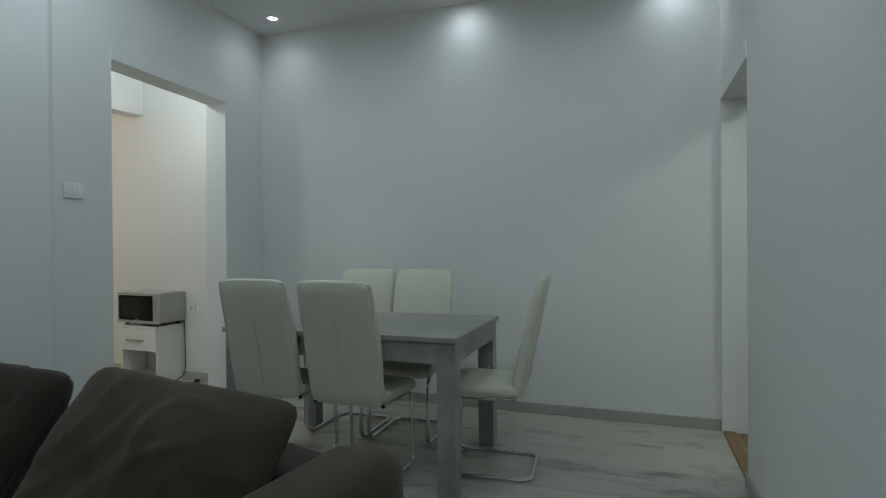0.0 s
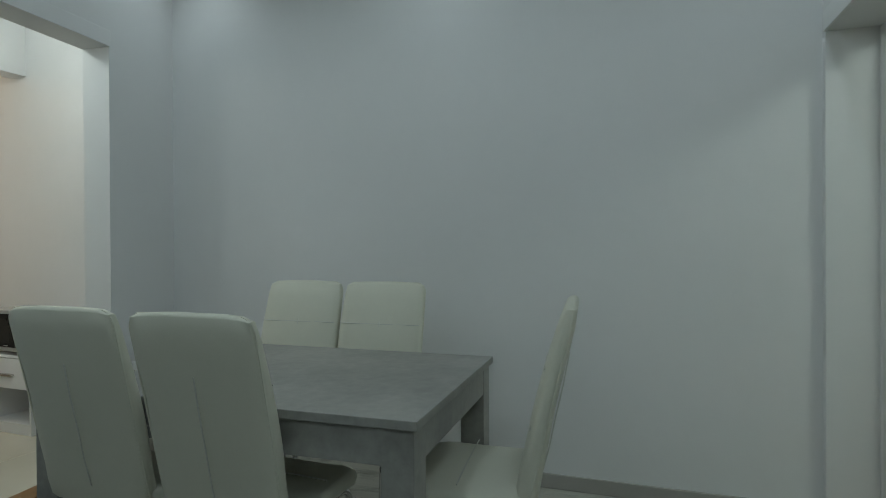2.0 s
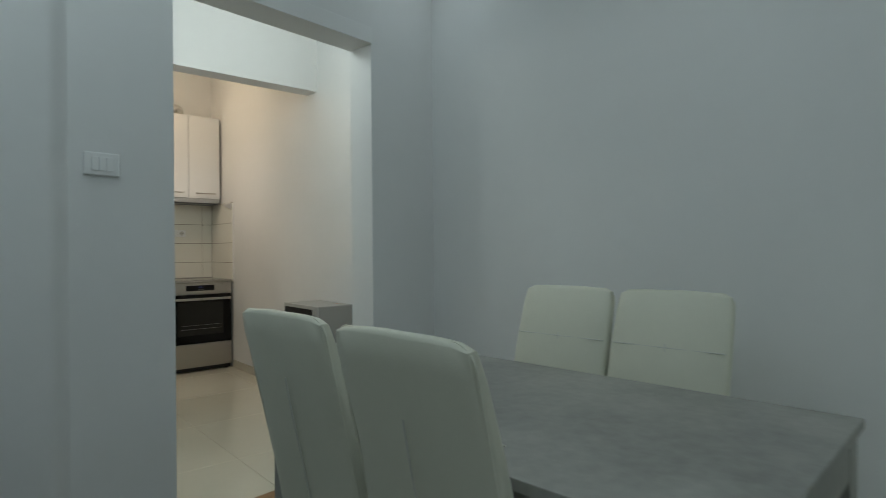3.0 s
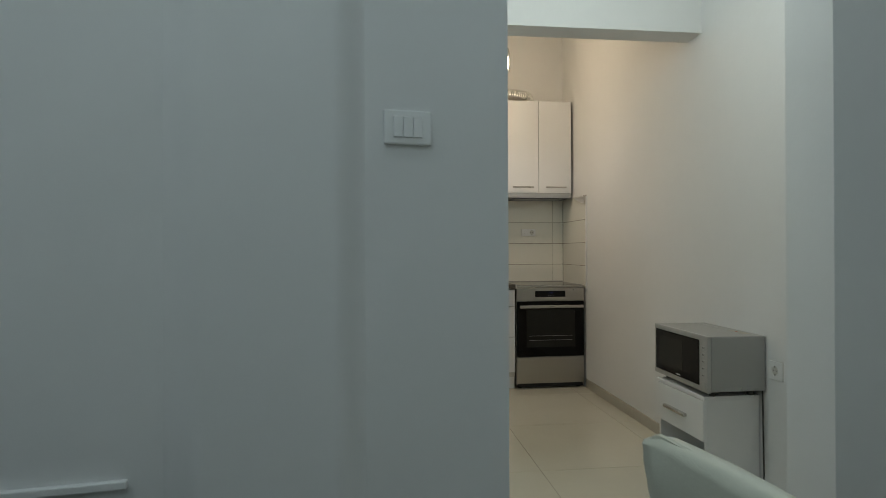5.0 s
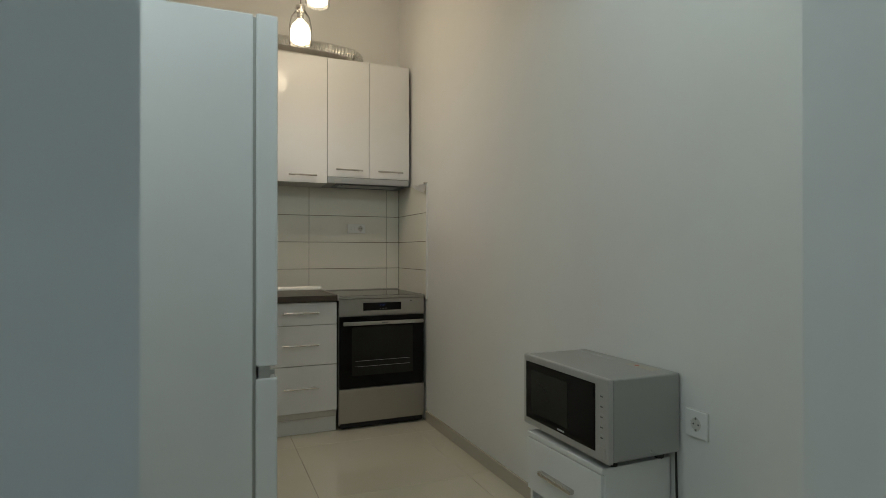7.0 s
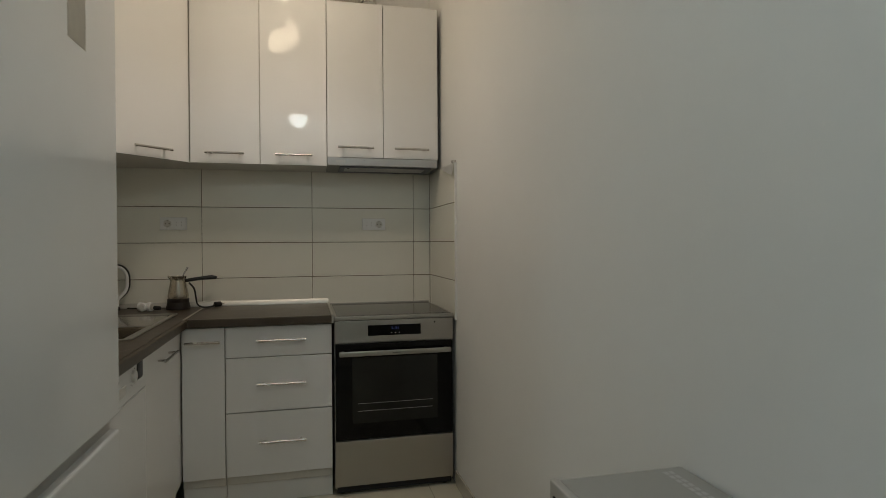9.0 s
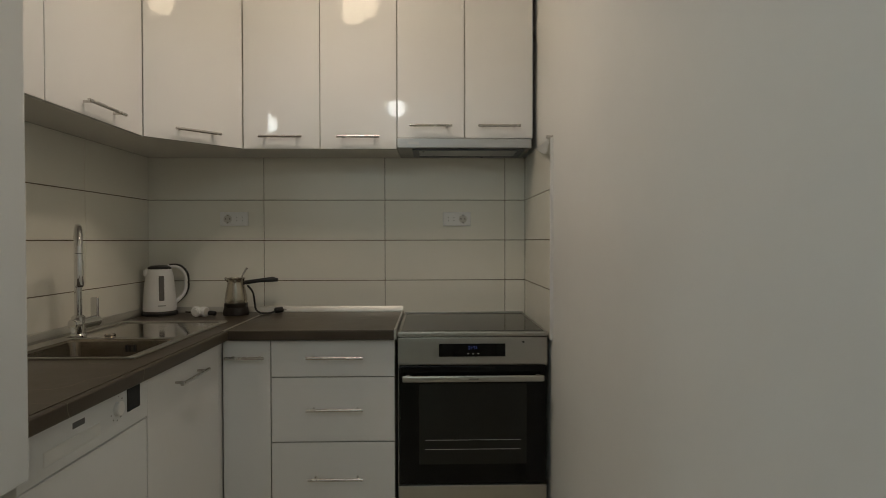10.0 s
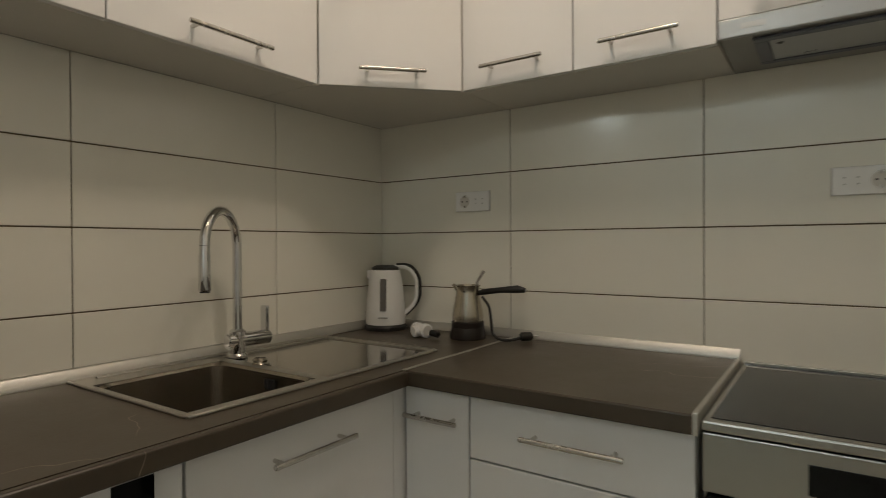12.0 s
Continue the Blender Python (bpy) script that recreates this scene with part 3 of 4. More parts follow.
def upstand(name, a, b, d):
    """A sloping aluminium upstand along the wall from a to b; d points to the room."""
    a, b, d = Vector(a), Vector(b), Vector(d)
    bm = bmesh.new()
    prof = [(0, 0), (0.024, 0), (0.024, 0.005), (0.010, 0.026), (0, 0.028)]
    rings = [[bm.verts.new(p + d * u + Vector((0, 0, z))) for u, z in prof] for p in (a, b)]
    for i in range(5):
        j = (i + 1) % 5
        bm.faces.new((rings[0][i], rings[0][j], rings[1][j], rings[1][i]))
    bm.faces.new(rings[0]), bm.faces.new(rings[1])
    ob = part(name, bm, M["alu"])
    tagged(ob, "slim aluminium upstand strip behind the worktop", "trim")
    tagged(ob, kind="structure")


upstand("trim_back", (-1.83, -0.001, WT), (-0.585, -0.001, WT), (0, -1, 0))
upstand("trim_left", (WALL_L + 0.01, -1.79, WT), (WALL_L + 0.01, -0.026, WT), (1, 0, 0))


def sink():
    t = thing("sink", "inset brushed steel kitchen sink with one bowl and drainer", "sink", m=pose(-1.56, -0.745, WT))
    bx0, bx1, by0, by1 = -0.165, 0.200, -0.374, -0.058
    x0, x1, y0, y1 = -0.252, 0.228, -0.388, 0.388
    bm = bmesh.new()
    for a0, a1, b0, b1 in ((x0, x1, y0, by0), (x0, bx0, by0, by1), (bx1, x1, by0, by1), (x0, x1, by1, by1 + 0.03)):
        box(a0, a1, b0, b1, 0.0, 0.004, bm=bm)
    for a0, a1, b0, b1 in ((x0, x0 + 0.05, by1 + 0.03, y1), (x1 - 0.02, x1, by1 + 0.03, y1), (x0 + 0.05, x1 - 0.02, y1 - 0.02, y1)):
        box(a0, a1, b0, b1, 0.0, 0.004, bm=bm)
    part("rim", bm, M["steel"], t, "brushed steel rim", smooth=False)
    part("edge", tube(rounded([(x0, y0, 0.003), (x1, y0, 0.003), (x1, y1, 0.003), (x0, y1, 0.003), (x0, y0, 0.003)], 0.02), 0.0035, 8), M["steel"], t)
    d = part("drainer", box(x0 + 0.05, x1 - 0.02, by1 + 0.03, y1 - 0.02, -0.004, 0.0005), M["drainer"], t, "polished shallow drainer", smooth=False)
    part("back_ridge", tube([(x0 + 0.022, y0 + 0.05, 0.004), (x0 + 0.022, y1 - 0.03, 0.004)], 0.005, 10), M["steel"], t, "raised rim ridge")
    part("drain_knob", lathe([(0.0, 0.016), (0.014, 0.015), (0.019, 0.010), (0.017, 0.004), (0.020, 0.0)], 22, at=(-0.048, -0.022, 0.004)), M["drainer"], t, "small steel drain knob")
    bm = bmesh.new()
    n = 6
    rings = []
    for k, (off, z) in enumerate(((0, 0.003), (0.006, -0.004), (0.012, -0.09), (0.022, -0.135), (0.05, -0.152))):
        pts = []
        r = 0.035
        for cx, cy, a0 in ((bx1 - r, by1 - r, 0), (bx0 + r, by1 - r, 90), (bx0 + r, by0 + r, 180), (bx1 - r, by0 + r, 270)):
            for i in range(n + 1):
                a = radians(a0 + 90 * i / n)
                rr = max(0.004, r - off * 0.4)
                mx, my = (bx0 + bx1) / 2, (by0 + by1) / 2
                px, py = cx + r * math.cos(a), cy + r * math.sin(a)
                sx = 1 - off / ((bx1 - bx0) / 2)
                sy = 1 - off / ((by1 - by0) / 2)
                pts.append(bm.verts.new((mx + (px - mx) * sx, my + (py - my) * sy, z)))
        rings.append(pts)
    for A, B in zip(rings, rings[1:]):
        for i in range(len(A)):
            j = (i + 1) % len(A)
            bm.faces.new((A[i], A[j], B[j], B[i]))
    bm.faces.new(rings[-1])
    b = part("bowl", bm, M["sink"], t, "deep satin steel bowl")
    part("drain", lathe([(0.0, -0.150), (0.03, -0.149), (0.042, -0.1505)], 24, at=(0.0, -0.22, 0.0)), M["chrome"], b)
    for k in range(3):
        part("overflow_slot", box(0.030 + k * 0.014, 0.038 + k * 0.014, by1 - 0.0125, by1 - 0.007, -0.040, -0.016, 0.001), M["dark"], b)


sink()


def faucet():
    t = thing("kitchen_faucet", "tall chrome kitchen faucet with arched spout and pull-out head", "faucet", m=pose(-1.737, -0.742, WT + 0.003))
    part("base", lathe([(0.0, 0.0), (0.027, 0.0), (0.027, 0.006), (0.0225, 0.012), (0.0225, 0.072), (0.016, 0.078), (0.0, 0.079)], 28), M["chrome"], t)
    arc = [(0, 0, 0.07), (0, 0, 0.305)] + [(0.053 * (1 - math.cos(a)), -0.083 * (1 - math.cos(a)), 0.307 + 0.09 * math.sin(a)) for a in (math.pi * k / 16 for k in range(1, 17))]
    part("spout", tube(arc, 0.0125, 14), M["chrome"], t)
    e = arc[-1]
    h = part("spray_head", tube([e, (e[0], e[1], e[2] - 0.02), (e[0], e[1], e[2] - 0.022), (e[0], e[1], e[2] - 0.105), (e[0], e[1], e[2] - 0.11)], 0.0145, 16, radii=[0.0125, 0.0125, 0.0135, 0.0150, 0.0125]), M["chrome"], t)
    part("nozzle", rod((e[0], e[1], e[2] - 0.113), (e[0], e[1], e[2] - 0.109), 0.012, 16), M["black"], h)
    part("mixer", rod((-0.004, -0.032, 0.047), (0.016, 0.094, 0.047), 0.0205, 24, bevel=0.004), M["chrome"], t)
    part("lever", box(-0.004, 0.026, 0.078, 0.089, 0.060, 0.136, 0.005, 3), M["chrome"], t, "flat chrome paddle lever")


faucet()


def cooker():
    t = thing("electric_cooker", "freestanding stainless steel cooker with glass hob and black oven door", "cooker", m=pose(-0.280, -0.588, 0))
    w = 0.299
    part("body", box(-w, w, 0.02, 0.58, 0.03, 0.862), M["steel"], t, smooth=False)
    part("hob_frame", box(-w - 0.002, w + 0.002, -0.006, 0.577, 0.864, 0.884, 0.005), M["steel"], t, "steel hob surround")
    part("hob", box(-w + 0.012, w - 0.012, 0.014, 0.562, 0.880, 0.8852, 0.0008), M["black_glass"], t, "black glass-ceramic hob")
    part("rear_ledge", box(-w + 0.004, w - 0.004, 0.564, 0.577, 0.882, 0.892, 0.002), M["steel"], t)
    c = part("control_panel", box(-w, w, -0.002, 0.03, 0.752, 0.861, 0.003), M["steel"], t, "brushed steel control panel")
    dsp = part("display", box(-0.136, 0.130, -0.0045, 0.0, 0.784, 0.836, 0.001), M["black_glass"], c, "black touch display")
    text_part("21:31", 0.017, pose(0.0, -0.0052, 0.819, 90, 0, 0), M["digits"], dsp, "digits")
    for k in range(3):
        part("symbol", box(-0.022 + k * 0.020, -0.016 + k * 0.020, -0.0052, -0.0046, 0.794, 0.798), M["light_ink"], dsp)
    part("pilot", lathe([(0.0, 0.002), (0.004, 0.001), (0.0045, 0.0)], 14), M["black"], c, m=pose(0.202, -0.002, 0.842, 90, 0, 0))
    d = part("oven_door", box(-w + 0.004, w - 0.004, -0.006, 0.02, 0.274, 0.747, 0.003), M["black_glass"], t, "black glass oven door")
    part("window", box(-0.215, 0.215, -0.0072, -0.005, 0.355, 0.678, 0.0005), M["oven_window"], d, "oven window pane")
    for z in (0.415, 0.452):
        part("rack_wire", rod((-0.19, -0.0078, z), (0.19, -0.0078, z), 0.0011, 6), M["silver"], d)
    bm = box(-w + 0.02, w - 0.02, -0.047, -0.034, 0.692, 0.717, 0.005)
    for x in (-w + 0.04, w - 0.04):
        box(x - 0.008, x + 0.008, -0.036, -0.004, 0.696, 0.713, 0.002, bm=bm)
    part("door_handle", bm, M["steel"], d, "long steel bar handle")
    part("emblem", box(-0.02, 0.02, -0.0475, -0.0471, 0.703, 0.707), M["ink"], d)
    part("lower_drawer", box(-w + 0.002, w - 0.002, -0.002, 0.02, 0.045, 0.268, 0.003), M["steel"], t, "steel drawer front")
    part("plinth", box(-w + 0.01, w - 0.01, 0.015, 0.03, 0.012, 0.045), M["dark"], t)
    for x in (-0.26, 0.26):
        for y in (0.05, 0.52):
            part("foot", lathe([(0.0, 0.0), (0.017, 0.0), (0.015, 0.03), (0.0, 0.03)], 14, at=(x, y, 0)), M["black"], t)


cooker()


# upper cabinets
def upper(name, x0, x1, z0, doors, label, group="upper cabinets"):
    t = thing(name, label, "cabinet", group, pose(x0, UPF, 0))
    n = x1 - x0
    part("body", box(0.001, n - 0.001, 0.021, -UPF - 0.012, z0, UPT), M["carcass"], t, smooth=False)
    for a, b in doors:
        d = part("door", box(a - x0 + G, b - x0 - G, 0, 0.018, z0 + 0.0, UPT, 0.0015), M["gloss"], t, "glossy white lacquered door")
        c = (a + b) / 2 - x0
        bar_handle((c - 0.095, 0, z0 + 0.050), (c + 0.095, 0, z0 + 0.050), (0, -1, 0), d)
    return t


upper("wall_cabinet", -1.281, -0.597, UPZ, [(-1.281, -0.940), (-0.940, -0.597)], "tall glossy white wall cabinet with two doors")
upper("hood_cabinet", -0.597, 0.014, 1.708, [(-0.597, -0.294), (-0.294, 0.014)], "tall glossy white wall cabinet above the extractor hood")


def corner_cabinet():
    t = thing("corner_cabinet", "glossy white corner wall cabinet with a diagonal door", "cabinet", "upper cabinets", pose(-1.281, UPF, 0))
    a, b = Vector((0, 0)), Vector((UPL + 1.281, -0.298))
    part("body", prism([(-0.001, 0.020), (-0.001, -UPF - 0.012), (WALL_L + 1.281 + 0.014, -UPF - 0.012), (WALL_L + 1.281 + 0.014, b.y + 0.001), (b.x - 0.020, b.y + 0.001)], UPZ, UPT), M["carcass"], t, smooth=False)
    d = (b - a)
    ang = math.degrees(math.atan2(-d.y, -d.x))
    m = pose(b.x, b.y, 0, 0, 0, ang)
    n = d.length
    door = part("door", box(0.003, n - 0.003, 0.0, 0.018, UPZ, UPT, 0.0015), M["gloss"], t, "glossy white lacquered door", m)
    bar_handle((n / 2 - 0.095, 0, UPZ + 0.044), (n / 2 + 0.095, 0, UPZ + 0.044), (0, -1, 0), door)


corner_cabinet()


def left_upper():
    t = thing("wall_cabinet", "tall glossy white wall cabinet with two doors", "cabinet", "upper cabinets", pose(UPL, UPF - 0.298, 0))
    part("body", box(WALL_L - UPL + 0.014, -0.019, -1.125, -0.001, UPZ, UPT), M["carcass"], t, smooth=False)
    for y0, y1 in ((-0.562, 0), (-1.125, -0.562)):
        d = part("door", box(-0.018, 0, y0 + G, y1 - G, UPZ, UPT, 0.0015), M["gloss"], t, "glossy white lacquered door")
        c = (y0 + y1) / 2 - 0.01
        bar_handle((0, c - 0.112, UPZ + 0.042), (0, c + 0.112, UPZ + 0.042), (1, 0, 0), d)


left_upper()


def hood():
    """Pull-out hood: a satin front strip, a dark tray under it and a pale grease filter in a blue-grey frame."""
    t = thing("extractor_hood", "slim grey pull-out extractor hood under the cabinets", "extractor hood", m=pose(-0.2945, UPF, 1.660))
    bm = prism([(0.006, 0.004), (0.006, 0.046), (0.282, 0.046), (0.282, -0.002)], -0.300, 0.300)
    bmesh.ops.transform(bm, matrix=Matrix(((0, 0, 1, 0), (1, 0, 0, 0), (0, 1, 0, 0), (0, 0, 0, 1))), verts=bm.verts)
    part("body", bm, M["hood_grey"], t, "dark grey tray", smooth=False)
    part("front", box(-0.3015, 0.3015, -0.006, 0.006, 0.002, 0.0455, 0.003), M["hood_front"], t, "satin grey pull-out front")
    under = pose(0, 0, 0.004, -1.25, 0, 0)
    f = part("filter", box(-0.205, 0.245, 0.045, 0.195, -0.005, -0.001, 0.001), M["hood_front"], t, "pale metal grease filter", under)
    for a, b, c, d in ((-0.235, 0.275, 0.022, 0.045), (-0.235, 0.275, 0.195, 0.215), (-0.235, -0.205, 0.045, 0.195), (0.245, 0.275, 0.045, 0.195)):
        part("frame", box(a, b, c, d, -0.0075, -0.0005, 0.002), M["hood_rim"], t, "blue-grey filter frame", under)
    part("latch", lathe([(0.0, 0.002), (0.006, 0.0015), (0.007, 0.0)], 14), M["black"], f, "small black latch", pose(-0.185, 0.075, -0.005, 180, 0, 0))
    part("latch", box(0.09, 0.10, 0.205, 0.211, -0.010, -0.007, 0.001), M["black"], f)
    part("emblem", box(-0.255, -0.205, -0.0068, -0.0058, 0.018, 0.030), M["silver"], t, "small embossed badge")


hood()


def duct():
    """Corrugated foil duct lying on top of the cabinets."""
    t = thing("exhaust_duct", "silver corrugated aluminium exhaust duct lying on the cabinets", "duct", m=pose(0, 0, UPT))
    path = rounded([(-0.36, -0.20, 0.0), (-0.37, -0.20, 0.06), (-0.55, -0.20, 0.084), (-0.95, -0.195, 0.100), (-1.3, -0.21, 0.10), (-1.64, -0.37, 0.075), (-1.71, -0.7, 0.07)], 0.12, 8)
    fine = []
    for a, b in zip(path, path[1:]):
        n = max(1, int((b - a).length / 0.008))
        fine += [a.lerp(b, k / n) for k in range(n)]
    part("hose", tube(fine, 0.05, 18, radii=[0.05 + (0.003 if k % 2 else -0.002) for k in range(len(fine))]), M["foil"], t)


duct()


def fridge():
    t = thing("refrigerator", "tall glossy white two-door fridge freezer", "refrigerator", m=pose(-1.507, -2.095, 0))
    x1, y0, y1 = 0.265, -0.295, 0.295
    part("body", box(-0.315, x1 - 0.007, y0 + 0.004, y1 - 0.004, 0.03, 1.935, 0.006), M["fridge"], t, "white enamelled body")
    part("gasket", box(x1 - 0.008, x1 + 0.002, y0 + 0.008, y1 - 0.012, 0.07, 1.925), M["silver_body"], t, "grey door gasket")
    up = part("upper_door", box(x1 + 0.001, x1 + 0.068, y0, y1, 0.812, 1.938, 0.007, 3), M["fridge"], t, "white upper door")
    low = part("lower_door", box(x1 + 0.001, x1 + 0.068, y0, y1, 0.06, 0.775, 0.007, 3), M["fridge"], t, "white lower door")
    part("grip", box(x1 + 0.010, x1 + 0.045, y0 + 0.004, y1 - 0.004, 0.775, 0.812), M["silver"], t, "grey recessed grip between the doors")
    part("hinge", box(x1 + 0.01, x1 + 0.06, y0 + 0.004, y0 + 0.02, 0.785, 0.802, 0.002), M["silver"], t)
    part("sticker", box(x1 + 0.0677, x1 + 0.0689, -0.005, 0.09, 1.665, 1.815), M["label"], up, "brown paper energy sticker")
    for x in (-0.28, 0.22):
        for y in (y0 + 0.05, y1 - 0.05):
            part("foot", lathe([(0.0, 0.0), (0.02, 0.0), (0.018, 0.032), (0.0, 0.032)], 14, at=(x, y, 0)), M["black"], t)


fridge()


# small things on the worktop
def kettle():
    t = thing("electric_kettle", "white electric kettle with black handle and base", "kettle", m=pose(-1.746, -0.100, WT, 0, 0, 32))
    part("body", lathe([(0.0, 0.02), (0.072, 0.02), (0.074, 0.03), (0.070, 0.10), (0.062, 0.18), (0.054, 0.215), (0.05, 0.222), (0.0, 0.222)], 36), M["plastic"], t, "white plastic jug")
    part("base_plate", lathe([(0.0, 0.0), (0.078, 0.0), (0.079, 0.012), (0.072, 0.021), (0.0, 0.021)], 36), M["black"], t, "black power base")
    part("lid", lathe([(0.052, 0.218), (0.05, 0.228), (0.035, 0.235), (0.0, 0.237)], 32), M["black"], t)
    part("spout", box(-0.068, -0.045, -0.012, 0.012, 0.185, 0.218, 0.006), M["plastic"], t)
    h = rounded([(0.035, 0, 0.231), (0.085, 0, 0.232), (0.118, 0, 0.19), (0.118, 0, 0.10), (0.066, 0, 0.052)], 0.05, 6)
    hd = part("handle", tube(h, 0.010, 12), M["plastic"], t, "white plastic handle")
    part("grip_strip", tube([(x + 0.006, y, z + 0.003) for x, y, z in h], 0.009, 10), M["black"], hd, "black grip strip")
    w = part("water_gauge", box(-0.0115, 0.0115, -0.004, 0.004, -0.058, 0.058, 0.0038, 3), M["gauge"], t, "dark water level window", pose(0, -0.0665, 0.130, -5.5, 0, 0))
    part("emblem", box(-0.017, 0.017, -0.0757, -0.071, 0.046, 0.051), M["silver_body"], t)


kettle()


def coffee_pot():
    t = thing("coffee_pot", "steel electric coffee pot with dark handle and base", "coffee pot", m=pose(-1.378, -0.116, WT, 0, 0, 24))
    part("base", lathe([(0.0, 0.0), (0.058, 0.0), (0.06, 0.01), (0.054, 0.038), (0.0, 0.04)], 30), M["brown"], t, "dark brown heating base")
    part("band", lathe([(0.053, 0.038), (0.054, 0.041), (0.054, 0.056), (0.052, 0.058)], 30), M["brown"], t)
    part("body", lathe([(0.0, 0.058), (0.050, 0.056), (0.052, 0.075), (0.046, 0.11), (0.039, 0.145), (0.037, 0.16), (0.043, 0.176), (0.041, 0.176), (0.034, 0.16), (0.036, 0.14), (0.0, 0.138)], 34), M["copper"], t, "brushed steel pot")
    part("spout", tube([(-0.03, 0, 0.162), (-0.05, 0, 0.178)], 0.01, 10, radii=[0.012, 0.004]), M["copper"], t)
    part("handle", tube([(0.036, 0, 0.150), (0.06, -0.005, 0.155), (0.11, -0.018, 0.162), (0.165, -0.03, 0.166), (0.19, -0.036, 0.163)], 0.01, 12, radii=[0.008, 0.010, 0.0095, 0.013, 0.008]), M["black"], t, "long dark handle")
    part("spoon", tube([(0.0, 0, 0.10), (0.03, 0.01, 0.185), (0.052, 0.016, 0.222)], 0.004, 8, radii=[0.004, 0.004, 0.006]), M["nickel"], t)
    c = rounded([(0.05, -0.02, 0.14), (0.075, -0.03, 0.11), (0.085, -0.04, 0.02), (0.11, -0.062, 0.006), (0.15, -0.055, 0.006), (0.175, -0.045, 0.012)], 0.03, 5)
    part("cable", tube(c, 0.0046, 8), M["black"], t)
    p = part("plug", rod((0.173, -0.046, 0.016), (0.212, -0.034, 0.017), 0.014, 14, bevel=0.004), M["black"], t, "black mains plug")
    for s in (-0.006, 0.006):
        rod_m = rod((0.211 - s * 0.3, -0.034 + s, 0.018), (0.229 - s * 0.3, -0.028 + s, 0.019), 0.0024, 8)
        part("pin", rod_m, M["chrome"], p)


coffee_pot()


def adapter():
    t = thing("plug_adapter", "white three-way mains plug adapter lying on the worktop", "adapter", m=pose(-1.522, -0.18, WT, 0, 0, -20))
    part("body", rod((-0.026, 0, 0.024), (0.026, 0, 0.024), 0.019, 20, bevel=0.004), M["plastic"], t)
    for x, n in ((-0.036, -0.012), (0.036, 0.012)):
        part("outlet", rod((n, 0, 0.024), (x, 0, 0.024), 0.0235, 22, bevel=0.004), M["plastic"], t, "round outlet end")
        part("face", rod((x, 0, 0.024), (x + (0.001 if x > 0 else -0.001), 0, 0.024), 0.0175, 18), M["carcass"], t)
    part("outlet", rod((0, -0.01, 0.024), (0, -0.034, 0.022), 0.0205, 20, bevel=0.004), M["plastic"], t)
    part("plug", rod((0.036, 0.012, 0.018), (0.07, 0.022, 0.014), 0.011, 12, bevel=0.003), M["black"], t, "black cable end")
    part("cord", tube(rounded([(-0.01, 0.02, 0.02), (-0.05, 0.06, 0.006), (-0.11, 0.085, 0.005), (-0.16, 0.08, 0.006)], 0.03), 0.0035, 8), M["black"], t)


adapter()


def socket(name, at, turn, wide, label):
    """A white wall socket plate; its face looks along -y before the turn."""
    t = thing(name, label, "socket", m=pose(*at, 0, 0, turn))
    w = 0.068 if wide else 0.042
    part("plate", box(-w, w, -0.009, 0.0, -0.034 if wide else -0.042, 0.034 if wide else 0.042, 0.002), M["plastic"], t)
    # Rim in a duller colour draws the plate's shadow line on the wall.
    part("shadow_rim", box(-w - 0.0012, w + 0.0012, -0.0025, -0.0002, -0.0352 if wide else -0.0432, 0.0352 if wide else 0.0432), M["carcass"], t)
    cx = 0.03 if wide else 0.0
    s = -1 if wide == "mirror" else 1
    cx *= s
    # Greyer ring and flat disc: the well's shade is put into their colour.
    d = part("well", lathe([(0.022, 0.0), (0.0205, -0.001), (0.019, 0.0)], 28), M["silver_body"], t, "round earthed socket well", pose(cx, -0.0092, 0, 90, 0, 0))
    part("recess_shade", lathe([(0.0, 0.0), (0.0195, 0.0)], 28), M["carcass"], t, m=pose(cx, -0.0093, 0, 90, 0, 0))
    for k in (-0.0095, 0.0095):
        part("hole", lathe([(0.0, 0.0), (0.0028, 0.0)], 12), M["dark"], t, m=pose(cx + k, -0.0097, 0, 90, 0, 0))
    for k in (-0.018, 0.018):
        part("earth_clip", box(cx - 0.003, cx + 0.003, -0.0105, -0.009, k - 0.004, k + 0.004), M["nickel"], t)
    if wide:
        for k in (-0.042, -0.015):
            for z in (-0.008, 0.008):
                part("screw_cap", lathe([(0.0, 0.001), (0.0022, 0.0)], 10), M["silver_body"], t, m=pose(k * s, -0.0094, z, 90, 0, 0))
    return t


socket("wall_socket", (-1.420, -0.0085, 1.356), 0, "mirror", "white double-width wall socket on the tiles")
socket("wall_socket", (-0.316, -0.0085, 1.355), 0, "wide", "white double-width wall socket on the tiles")
socket("wall_socket", (WALL_R, -2.945, 0.638), -90, "", "white square wall socket low on the plaster")
part_hook = thing("wall_hook", "small dark screw hook at the tile edge", "hook", m=pose(0.022, -0.606, 1.656))
part("screw", lathe([(0.0, 0.014), (0.006, 0.012), (0.007, 0.0), (0.004, -0.012), (0.0, -0.013)], 12), M["nickel"], part_hook, m=pose(0, 0, 0, 0, -90, 0))


